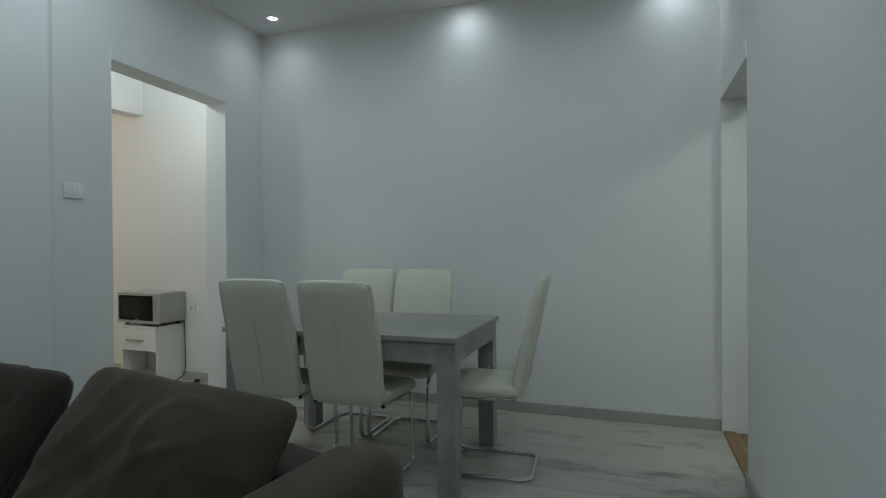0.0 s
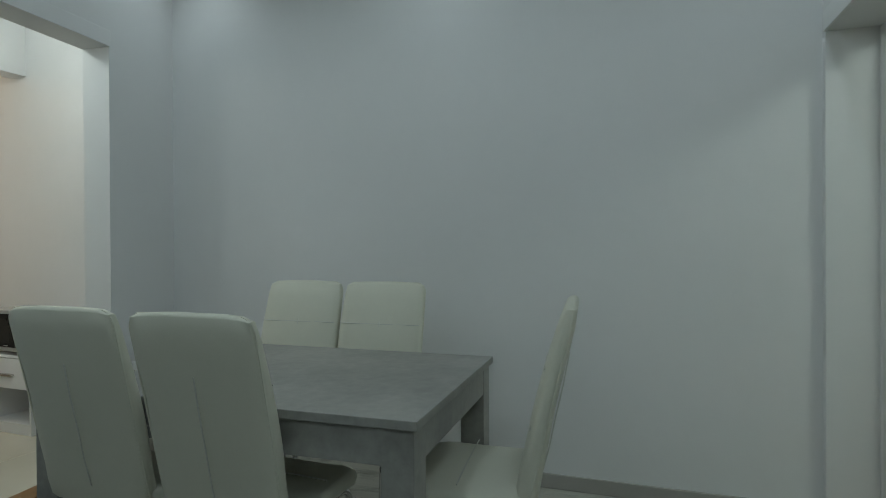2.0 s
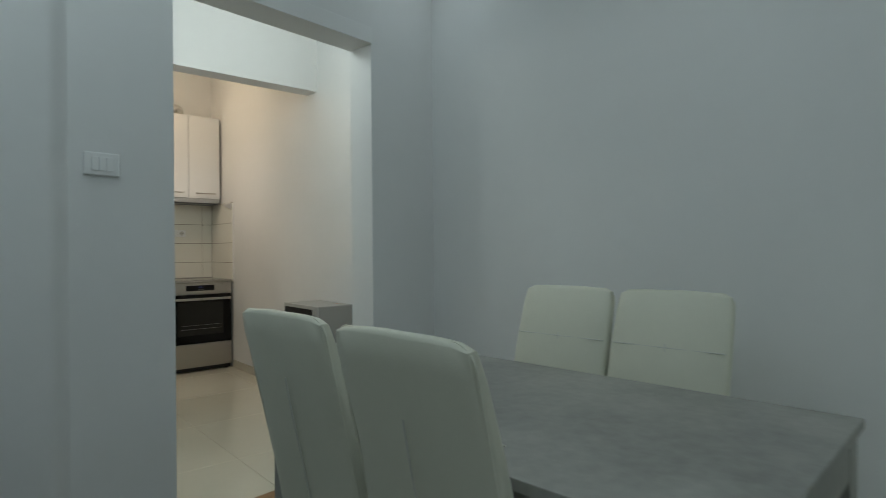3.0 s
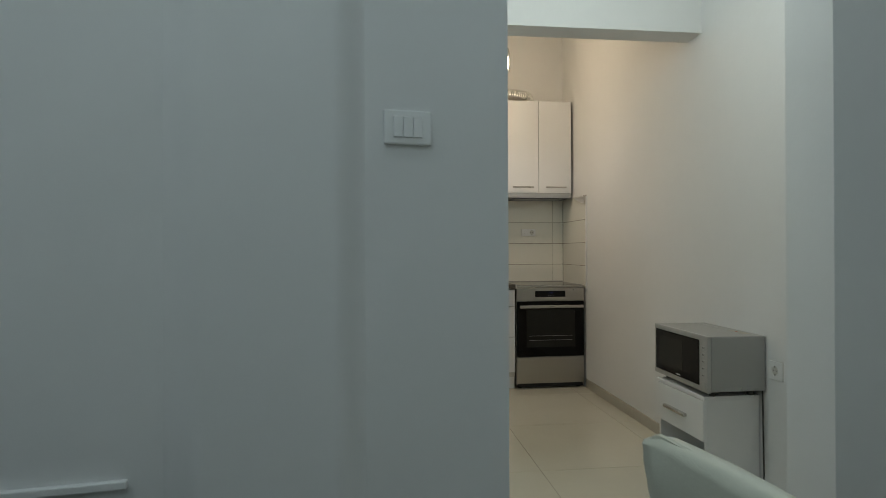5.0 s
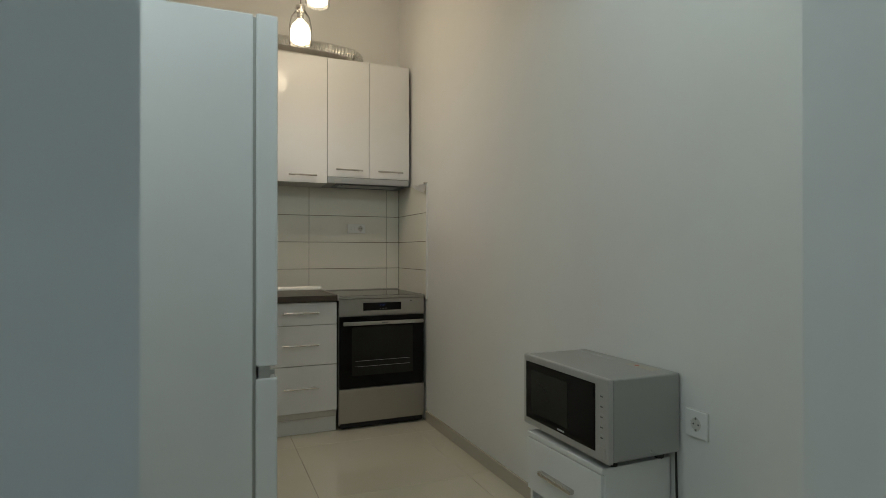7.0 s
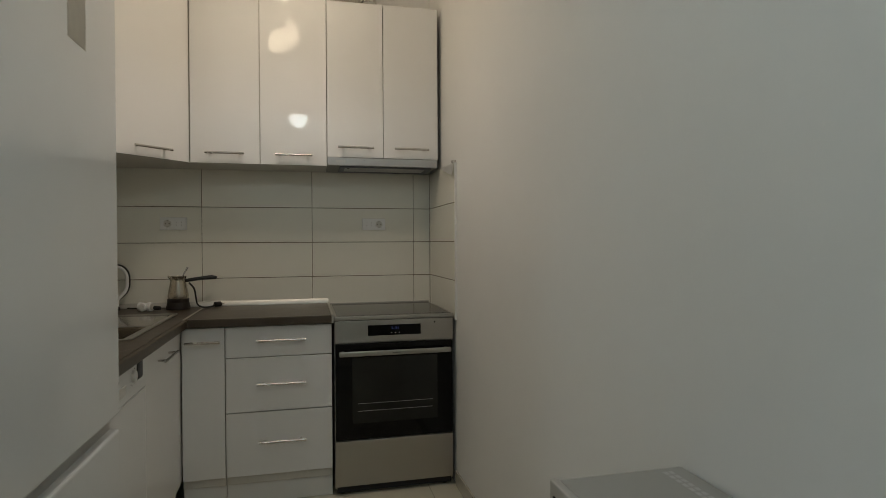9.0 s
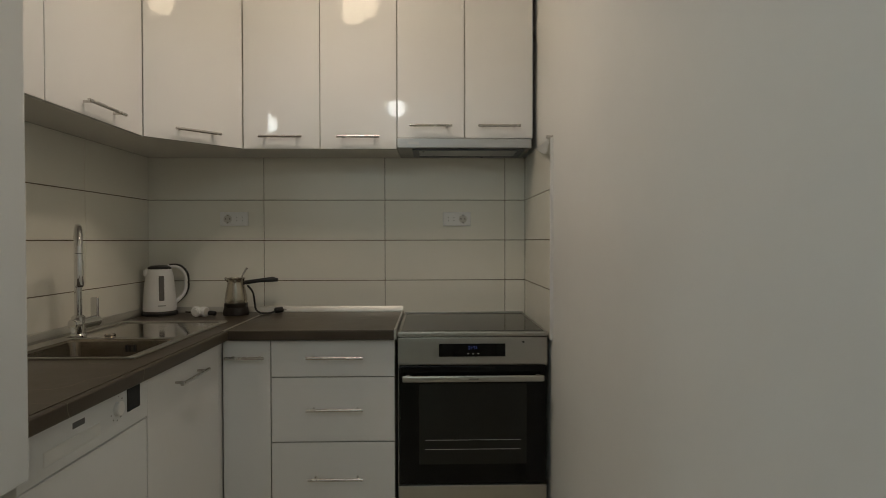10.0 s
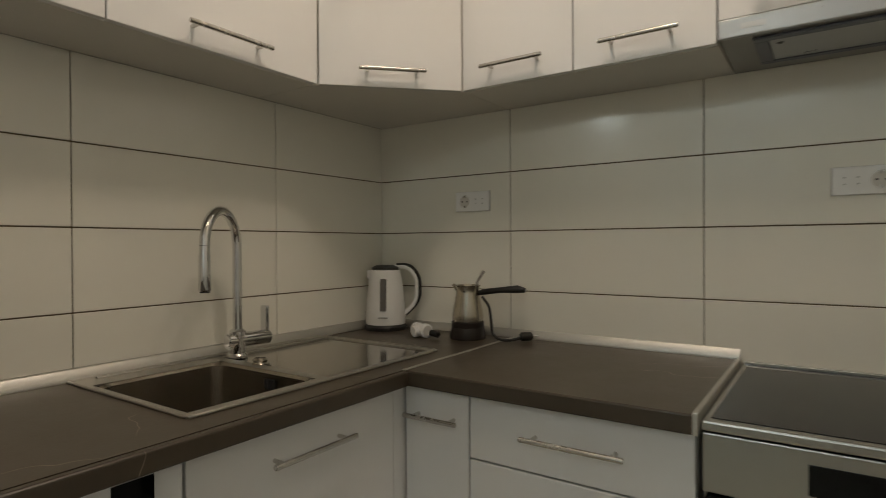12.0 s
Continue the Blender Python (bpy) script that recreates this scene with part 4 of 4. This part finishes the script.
def side_cabinet():
    t = thing("bedside_cabinet", "white bedside cabinet with one drawer and open shelf", "cabinet", m=pose(-0.112, -2.63, 0, 0, 0, 1.5))
    x0, x1, y0, y1 = -0.135, 0.135, -0.21, 0.21
    part("top", box(x0 - 0.012, x1, y0 - 0.002, y1 + 0.002, 0.485, 0.503, 0.002), M["white"], t)
    for ya, yb in ((y0, y0 + 0.016), (y1 - 0.016, y1)):
        part("side_panel", box(x0, x1, ya, yb, 0.0, 0.485, 0.001), M["white"], t)
    part("back_panel", box(x1 - 0.008, x1 - 0.002, y0 + 0.016, y1 - 0.016, 0.04, 0.485), M["white"], t)
    part("shelf", box(x0 + 0.004, x1 - 0.008, y0 + 0.016, y1 - 0.016, 0.052, 0.068, 0.001), M["white"], t)
    part("kick_board", box(x0 + 0.004, x0 + 0.018, y0 + 0.016, y1 - 0.016, 0.0, 0.052, 0.001), M["white"], t)
    part("divider", box(x0 + 0.02, x1 - 0.008, y0 + 0.016, y1 - 0.016, 0.285, 0.297), M["white"], t)
    d = part("drawer", box(x0 - 0.014, x0 + 0.002, y0 + 0.003, y1 - 0.003, 0.292, 0.482, 0.002), M["white"], t, "white drawer front")
    part("handle", box(x0 - 0.036, x0 - 0.014, -0.075, 0.115, 0.372, 0.388, 0.004), M["nickel"], d, "flat grey bar handle")


side_cabinet()


def microwave():
    t = thing("microwave_oven", "silver microwave oven with dark door standing on the cabinet", "microwave", m=pose(-0.112, -2.632, 0.518))
    x0, x1, y0, y1, z0, z1 = -0.128, 0.143, -0.247, 0.245, 0.012, 0.268
    part("body", box(x0, x1, y0, y1, z0, z1, 0.006, 3), M["silver_body"], t, "grey painted steel casing")
    f = part("front", box(x0 - 0.018, x0 + 0.001, y0 - 0.002, y1 + 0.002, z0 - 0.004, z1 + 0.002, 0.005), M["silver"], t, "silver front frame")
    d = part("door", box(x0 - 0.0205, x0 - 0.016, y0 + 0.062, y1 - 0.018, z0 + 0.022, z1 - 0.022, 0.002), M["black_glass"], f, "black glass door")
    part("window", box(x0 - 0.0212, x0 - 0.020, -0.04, y1 - 0.055, z0 + 0.05, z1 - 0.05), M["oven_window"], d)
    part("display", box(x0 - 0.0212, x0 - 0.020, y0 + 0.068, y0 + 0.115, z1 - 0.065, z1 - 0.035), M["black_glass"], d)
    part("emblem", box(x0 - 0.0212, x0 - 0.020, -0.02, 0.02, z0 + 0.030, z0 + 0.036), M["light_ink"], d)
    for k in range(5):
        part("button", box(x0 - 0.020, x0 - 0.016, y0 + 0.018, y0 + 0.042, z1 - 0.062 - k * 0.032, z1 - 0.046 - k * 0.032, 0.003), M["silver"], f, "silver push button")
        part("symbol", box(x0 - 0.0204, x0 - 0.0199, y0 + 0.024, y0 + 0.036, z1 - 0.057 - k * 0.032, z1 - 0.053 - k * 0.032), M["ink"], f)
    part("open_button", box(x0 - 0.021, x0 - 0.016, y0 + 0.012, y0 + 0.048, z0 + 0.01, z0 + 0.045, 0.003), M["silver"], f, "wide door button")
    for k in range(22):
        part("vent_slot", box(0.085 + 0.012 * (k % 2), 0.094 + 0.012 * (k % 2), y1 - 0.035 - (k // 2) * 0.019, y1 - 0.022 - (k // 2) * 0.019, z1 - 0.0004, z1 + 0.0006), M["light_ink"], t)
    s = part("warning_label", box(0.075, 0.115, -0.19, -0.06, z1 - 0.0002, z1 + 0.0006), M["label"], t, "paper warning label")
    part("print_bar", box(0.088, 0.098, -0.112, -0.092, z1 + 0.0006, z1 + 0.0010), M["ink_red"], s)
    part("screw", lathe([(0.0, 0.002), (0.004, 0.0015), (0.0045, 0.0)], 12), M["nickel"], t, m=pose(0.02, y0, 0.03, 90, 0, 0))
    for x in (-0.09, 0.10):
        for y in (y0 + 0.05, y1 - 0.05):
            part("foot", lathe([(0.0, -0.015), (0.016, -0.015), (0.018, 0.013), (0.0, 0.013)], 14, at=(x, y, 0)), M["black"], t)


microwave()


def power_cable():
    t = thing("power_cable", "black power cable hanging behind the cabinet", "cable", m=pose(0.0, -2.87, 0))
    part("cord", tube(rounded([(0.02, 0.0, 0.55), (0.018, -0.012, 0.12), (-0.02, -0.04, 0.06), (-0.14, -0.09, 0.045), (-0.16, -0.07, 0.006), (-0.10, -0.06, 0.006)], 0.04, 6), 0.0038, 8), M["black"], t)
    part("plug", rod((-0.15, -0.085, 0.02), (-0.118, -0.055, 0.02), 0.016, 14, bevel=0.004), M["black"], t)
    part("adapter", box(-0.04, 0.0, -0.20, -0.17, 0.0, 0.03, 0.005), M["black"], t)


power_cable()


def peeling_film():
    """A white flap of film peeling off the top of the side tiles, widest under the hook."""
    bm = bmesh.new()
    g = []
    n = 12
    for i in range(n + 1):
        u = i / n
        row = []
        for j in range(n + 1):
            v = j / n
            y = -0.618 + 0.27 * u
            z = 1.657 + 0.004 * noise.noise((u * 6, 0, 3)) - (0.068 * (1 - u) ** 0.8 + 0.004) * v
            x = WALL_R - 0.0125 - (0.004 + 0.012 * v * v) * (1 - 0.8 * u) - 0.003 * abs(noise.noise((u * 8, v * 5, 5)))
            row.append(bm.verts.new((x, y, z)))
        g.append(row)
    for i in range(n):
        for j in range(n):
            bm.faces.new((g[i][j], g[i + 1][j], g[i + 1][j + 1], g[i][j + 1]))
    bmesh.ops.solidify(bm, geom=bm.faces[:], thickness=0.0006)
    ob = part("film_scrap", bm, M["plastic"], None, "crumpled white flap peeling at the tile edge", smooth="soft")
    tagged(ob, category="film scrap")


peeling_film()


# ---- trims of the openings ----
structure("casing_head_1", box(a_l + 0.002, a_r + 0.004, -0.008, 0.004, HEAD_A, HEAD_A + 0.085, 0.002), M["paint"], "flat white painted head board of the opening", m_a)
structure("casing_head_2", box(lc - 0.88, lc - 0.03, -0.004, 0.008, HEAD_C, HEAD_C + 0.085, 0.002), M["paint"], "flat white painted head board of the doorway", m_c)
structure("threshold_1", prism([(a_l + 0.001, 0.02), (a_r - 0.001, 0.02), (a_r - 0.001, 0.15), (a_l + 0.001, 0.15)], -0.01, 0.016, 0.004), M["oak"], "golden varnished oak threshold board", m_a)
structure("threshold_edge", box(a_l + 0.001, a_r - 0.001, 0.002, 0.021, -0.006, 0.006, 0.003), M["oak"], "narrow oak strip before the threshold", m_a)
structure("threshold_2", box(lc - 0.868, lc - 0.037, -0.075, -0.004, -0.01, 0.012, 0.004), M["oak"], "golden varnished oak threshold board", m_c)

fr = thing("door_frame", "pale painted door frame with hinges", "door frame", m=m_c)
part("jamb", box(lc - 0.050, lc - 0.036, -0.225, -0.19, 0, HEAD_C - 0.002, 0.004), M["paint"], fr)
part("jamb", box(lc - 0.869, lc - 0.83, -0.225, -0.19, 0, HEAD_C - 0.002, 0.004), M["paint"], fr)
part("head", box(lc - 0.83, lc - 0.05, -0.225, -0.19, HEAD_C - 0.042, HEAD_C - 0.002, 0.004), M["paint"], fr)
dl = thing("door", "pale painted door standing open into the back room", "door", m=m_c)
leaf = part("leaf", box(lc - 0.094, lc - 0.054, -1.0, -0.232, 0.01, HEAD_C - 0.045, 0.003), M["paint"], dl)
for z0, z1 in ((0.2, 0.9), (1.05, 1.85)):
    part("panel", box(lc - 0.097, lc - 0.093, -0.89, -0.34, z0, z1, 0.002), M["paint"], leaf)
for z in (0.22, 1.0, 1.78):
    part("hinge", rod((lc - 0.058, -0.229, z - 0.045), (lc - 0.058, -0.229, z + 0.045), 0.007, 10), M["nickel"], dl, "steel hinge")
part("handle", tube(rounded([(lc - 0.094, -0.94, 1.03), (lc - 0.14, -0.94, 1.03), (lc - 0.14, -0.83, 1.03)], 0.02), 0.009, 10), M["nickel"], dl)

# skirting boards
structure("skirting_living_east", box(0.0, (Vector(A0) - Vector(B1)).length - 0.002, 0.001, 0.014, 0.0, 0.072, 0.004), M["skirting"], "grey wood-look skirting board",
          Matrix.Translation((*B1, 0)) @ Matrix.Rotation(math.atan2(A0[1] - B1[1], A0[0] - B1[0]), 4, "Z"))
structure("skirting_living_north", box(3.05, a_l - 0.004, -0.014, -0.001, 0.0, 0.072, 0.004), M["skirting"], "grey wood-look skirting board", m_a)
structure("skirting_pier", box(a_r + 0.002, na - 0.016, -0.014, -0.001, 0.0, 0.072, 0.004), M["skirting"], "grey wood-look skirting board", m_a)
structure("skirting_living_south", box(0.1, lc - 0.874, 0.001, 0.014, 0.0, 0.072, 0.004), M["skirting"], "grey wood-look skirting board", m_c)
structure("skirting_kitchen_east", box(WALL_R - 0.011, WALL_R - 0.0005, -3.60, -0.60, 0.0, 0.075, 0.002), M["skirting_tile"], "beige tile skirting")

# light switch
ax = Vector(A2).lerp(Vector(A0), (A2[0] + 1.68) / (A2[0] - A0[0]))
sw = thing("light_switch", "white triple rocker light switch on the plaster wall", "light switch", m=pose(ax.x, ax.y - 0.001, 1.482, 0, 0, math.degrees(math.atan2(A0[1] - A2[1], A0[0] - A2[0]))))
part("plate", box(-0.058, 0.058, -0.012, 0.0, -0.041, 0.041, 0.004), M["plastic"], sw)
for k in (-1, 0, 1):
    part("rocker", box(k * 0.024 - 0.0112, k * 0.024 + 0.0112, -0.0165, -0.011, -0.025, 0.025, 0.002), M["plastic"], sw)


trunk = thing("cable_trunking", "slim white plastic cable trunking on the plaster wall", "cable trunking", m=m_a)
part("channel", box(na - 5.0, na - 2.38, -0.018, -0.0005, 0.685, 0.703, 0.003), M["plastic"], trunk)


# ---- living room furniture ----
def dining_table():
    t = thing("dining_table", "rectangular concrete-grey dining table with square legs", "table", m=LIV @ pose(-1.07, -1.488, 0))
    w, n = 0.43, 0.65
    part("tabletop", box(-w, w, -n, n, 0.725, 0.75, 0.002), M["concrete"], t)
    for s in (-1, 1):
        part("apron", box(s * (w - 0.026) - 0.011, s * (w - 0.026) + 0.011, -n + 0.09, n - 0.09, 0.625, 0.725), M["concrete"], t)
        part("apron", box(-w + 0.09, w - 0.09, s * (n - 0.026) - 0.011, s * (n - 0.026) + 0.011, 0.625, 0.725), M["concrete"], t)
        for q in (-1, 1):
            part("leg", box(s * (w - 0.058) - 0.045, s * (w - 0.058) + 0.045, q * (n - 0.058) - 0.045, q * (n - 0.058) + 0.045, 0, 0.725, 0.002), M["concrete"], t)
    return t


dining_table()


def lean(z):
    """How far back the backrest lies at the height z."""
    k = (z - 0.44) / 0.57
    return -0.165 - 0.10 * k - 0.035 * k * k


def dining_chair(m, label):
    t = thing("dining_chair", label, "chair", "chairs round the table", m)
    bm = soft_box(-0.205, 0.205, -0.031, 0.031, 0.408, 1.01, 0.028, 0.008)
    for v in bm.verts:
        z = v.co.z
        f = max(0.0, min(1.0, (z - 0.425) / 0.585))
        v.co.x *= 0.94 + 0.02 * f
        v.co.y = v.co.y * (1.0 - 0.30 * f) + lean(z)
    back = part("backrest", bm, M["leather"], t, "padded white leatherette backrest")
    for z in (0.83, 0.66):
        part("seam", tube([(x, lean(z) + 0.0300 - abs(x) * 0.012, z) for x in (-0.19, -0.1, 0.0, 0.1, 0.19)], 0.0022, 6), M["stitch"], back)
    part("tuft", tube([(0.0, lean(z) + 0.0305, z) for z in (0.818, 0.83, 0.842)], 0.0022, 6), M["stitch"], back)
    part("seam", tube([(0.0, lean(z) - 0.034 - (0.006 if 0.5 < z < 0.8 else 0), z) for z in (0.47, 0.55, 0.65, 0.75, 0.85)], 0.002, 6), M["stitch"], back, "vertical seam on the back")
    part("piping", tube(rounded([(-0.195, lean(0.44) - 0.012, 0.44), (-0.196, lean(0.99) - 0.008, 0.985), (-0.17, lean(1.0) - 0.008, 1.012), (0.17, lean(1.0) - 0.008, 1.012), (0.196, lean(0.99) - 0.008, 0.985), (0.195, lean(0.44) - 0.012, 0.44)], 0.03), 0.003, 6), M["leather"], back)
    bm = soft_box(-0.206, 0.206, -0.178, 0.225, 0.415, 0.475, 0.028, 0.012, 3)
    for v in bm.verts:
        f = max(0.0, (v.co.y - 0.12) / 0.11)
        v.co.z -= 0.02 * f * f
    seat = part("seat", bm, M["leather"], t, "padded white leatherette seat")
    part("seam", tube([(-0.195, 0.03, 0.488), (-0.1, 0.03, 0.493), (0.1, 0.03, 0.493), (0.195, 0.03, 0.488)], 0.0022, 6), M["stitch"], seat)
    for s in (-1, 1):
        x = s * 0.185
        part("runner", tube(rounded([(x, -0.16, 0.408), (x, 0.19, 0.408), (x, 0.215, 0.012), (x, -0.19, 0.012), (s * 0.16, -0.235, 0.012), (0.0, -0.235, 0.012)], 0.07, 7), 0.0115, 12), M["chrome"], t, "chromed tubular leg and floor runner")
    part("cross_bar", rod((-0.185, -0.05, 0.405), (0.185, -0.05, 0.405), 0.009, 12), M["chrome"], t)
    return t


CH = "white leatherette cantilever dining chair with chrome frame"
first = dining_chair(LIV @ pose(-1.305, -1.105, 0, 0, 0, -90), CH + " at the table")
copy_thing(first, LIV @ pose(-1.335, -1.585, 0, 0, 0, -91))
copy_thing(first, LIV @ pose(-0.675, -1.155, 0, 0, 0, 90))
copy_thing(first, LIV @ pose(-0.672, -1.575, 0, 0, 0, 91))
head_chair = copy_thing(first, LIV @ pose(-1.030, -2.175, 0, 0, 0, 4))
tagged(head_chair, "white leatherette cantilever chair with chrome frame at the table's head")


def sofa():
    t = thing("sofa", "dark taupe microfibre sofa with low arms", "sofa", m=LIV @ pose(-2.18, -0.25, 0, 0, 0, -5.5))
    part("base", soft_box(-0.92, -0.02, -2.0, -0.02, 0.06, 0.28, 0.03, 0.005, 1), M["sofa"], t)
    part("backrest", soft_box(-0.33, -0.09, -1.83, -0.2, 0.06, 0.57, 0.06, 0.012, 2), M["sofa"], t)
    for k in range(2):
        part("seat_cushion", soft_box(-0.94, -0.32, -1.80 + k * 0.79, -1.02 + k * 0.79, 0.26, 0.43, 0.05, 0.02, 4 + k), M["sofa"], t)
    part("armrest", soft_box(-0.95, -0.07, -2.06, -1.82, 0.06, 0.60, 0.07, 0.012, 7), M["sofa_light"], t)
    part("armrest", soft_box(-0.95, -0.01, -0.22, 0.0, 0.06, 0.68, 0.045, 0.01, 8), M["sofa"], t)
    for x in (-0.88, -0.08):
        for y in (-1.94, -0.08):
            part("foot", lathe([(0.0, 0.0), (0.022, 0.0), (0.028, 0.065), (0.0, 0.065)], 14, at=(x, y, 0)), M["black"], t)


sofa()


def cushion(u, v, z, w, h, turn, tilt, roll, seed, label, material):
    p = part("sofa_pillow", pillow_mesh(w, h, 0.25, 40, 0.045, seed), M[material], None, label, LIV @ pose(u, v, z, 0, 0, turn) @ pose(0, 0, 0, tilt, roll, 0), "soft")
    tagged(p, category="pillow", group="pillows on the sofa")
    part("piping", tube([(a * w / 2 * (1 - 0.07 * (1 - b * b)) * (1 - 0.09 * (a * b) ** 6), 0.0, b * h / 2 * (1 - 0.07 * (1 - a * a)) * (1 - 0.09 * (a * b) ** 6)) for a, b in
                         [(-1 + k / 8, 1) for k in range(16)] + [(1, 1 - k / 8) for k in range(16)] + [(1 - k / 8, -1) for k in range(16)] + [(-1, -1 + k / 8) for k in range(16)]], 0.005, 6, closed=True), M[material], p)


cushion(-2.80, -1.71, 0.585, 0.66, 0.52, 98, 38, -8, 3, "large taupe pillow leaning on the sofa back", "sofa_light")
cushion(-2.74, -0.82, 0.575, 0.72, 0.52, 90, 34, -3, 9, "dark taupe pillow leaning on the sofa back", "sofa")


# ---- pieces of walls and floors ----
def pieces(name, rects, make, material, parent):
    """Tiles or planks as objects of their own, sharing the mesh of equal sizes."""
    cache = {}
    for r in rects:
        key, m = make(r)
        if key not in cache:
            a, b, c = key
            cache[key] = mesh_of(box(-a / 2, a / 2, -b / 2, b / 2, -c, 0, min(0.0012, c / 4), 1), name, material, False)
        o = new(name, cache[key])
        o.parent = parent
        o.matrix_basis = m


JO, JV = 0.0034, 0.0026
rows = [(0.852, 1.05), (1.05, 1.25), (1.25, 1.45), (1.45, 1.6615)]
sp_n = structure("splashback_north", box(WALL_L, WALL_R - 0.001, -0.003, 0.009, 0.852, 1.6615), M["grout"], "dark grout bed of the splashback")
cols = [WALL_L, -1.275, -0.675, -0.075, 0.026]


def north_tile(r):
    x0, x1, z0, z1 = r
    return (round(x1 - x0 - JV, 4), round(z1 - z0 - JO, 4), 0.007), pose((x0 + x1) / 2, -0.0075, (z0 + z1) / 2, 90, 0, 0)


pieces("wall_tile", [(a, b, c, d) for a, b in zip(cols, cols[1:]) for c, d in rows], north_tile, M["wall_tile"], sp_n)
sp_w = structure("splashback_west", box(WALL_L - 0.0075, WALL_L + 0.003, -1.79, -0.0035, 0.852, 1.6615), M["grout"], "dark grout bed of the splashback")


def west_tile(r):
    y0, y1, z0, z1 = r
    return (round(y1 - y0 - JV, 4), round(z1 - z0 - JO, 4), 0.007), pose(WALL_L + 0.0075, (y0 + y1) / 2, (z0 + z1) / 2, 90, 0, 90)


pieces("wall_tile", [(a, b, c, d) for a, b in ((-0.522, -0.008), (-1.110, -0.522), (-1.79, -1.110)) for c, d in rows], west_tile, M["wall_tile"], sp_w)
structure("trim_tile_edge", box(WALL_R - 0.012, WALL_R - 0.0005, -0.617, -0.6105, 0.852, 1.652), M["paint"], "thin pale plaster bead at the tile edge")
sp_e = structure("splashback_east", box(WALL_R - 0.004, WALL_R - 0.0005, -0.609, -0.0035, 0.852, 1.6615), M["grout"], "dark grout bed of the splashback")


def east_tile(r):
    y0, y1, z0, z1 = r
    return (round(y1 - y0 - JV, 4), round(z1 - z0 - JO, 4), 0.007), pose(WALL_R - 0.0105, (y0 + y1) / 2, (z0 + z1) / 2, 90, 0, -90)


pieces("wall_tile", [(a, b, c, d) for a, b in ((-0.610, -0.045), (-0.045, -0.008)) for c, d in rows], east_tile, M["wall_tile"], sp_e)

fl_k = structure("floor_kitchen", prism([(-3.3, -4.10), (0.2, -3.62), (0.2, 0.2), (-3.3, 0.2)], -0.12, -0.0025), M["floor_grout"], "grout bed of the kitchen floor")
xs = [-3.216, -2.439, -1.662, -0.885, -0.108, 0.034]
ys = [-3.906, -3.129, -2.352, -1.575, -0.798, 0.0]


def floor_tile(r):
    x0, x1, y0, y1 = r
    return (round(x1 - x0 - 0.002, 4), round(y1 - y0 - 0.002, 4), 0.008), pose((x0 + x1) / 2, (y0 + y1) / 2, 0)


def wall_a(x):
    return A0[1] + (x - A0[0]) * (A0[1] - A2[1]) / (A0[0] - A2[0])


pieces("floor_tile", [(a, b, max(c, wall_a((a + b) / 2) + 0.085), d) for a, b in zip(xs, xs[1:]) for c, d in zip(ys, ys[1:])], floor_tile, M["floor_tile"], fl_k)

fl_l = structure("floor_living", prism([(-5.5, -7.75), (0.5, -7.22), (0.2, -3.70), (-5.3, -4.0)], -0.12, -0.003), M["skirting"], "bed under the laminate planks")
planks = []
rng = random.Random(4)
PW, PL = 0.192, 1.285
for i in range(29):
    u0 = 0.12 - (i + 1) * PW
    v = 0.03
    cut = rng.uniform(0.3, 1.0) * PL
    while v > -3.455:
        v2 = max(-3.455, v - cut)
        planks.append((u0, u0 + PW, v2, v))
        v, cut = v2, PL


def plank(r):
    u0, u1, v0, v1 = r
    return (round(u1 - u0 - 0.0006, 4), round(v1 - v0 - 0.0006, 4), 0.008), LIV @ pose((u0 + u1) / 2, (v0 + v1) / 2, 0)


pieces("plank", planks, plank, M["laminate"], fl_l)
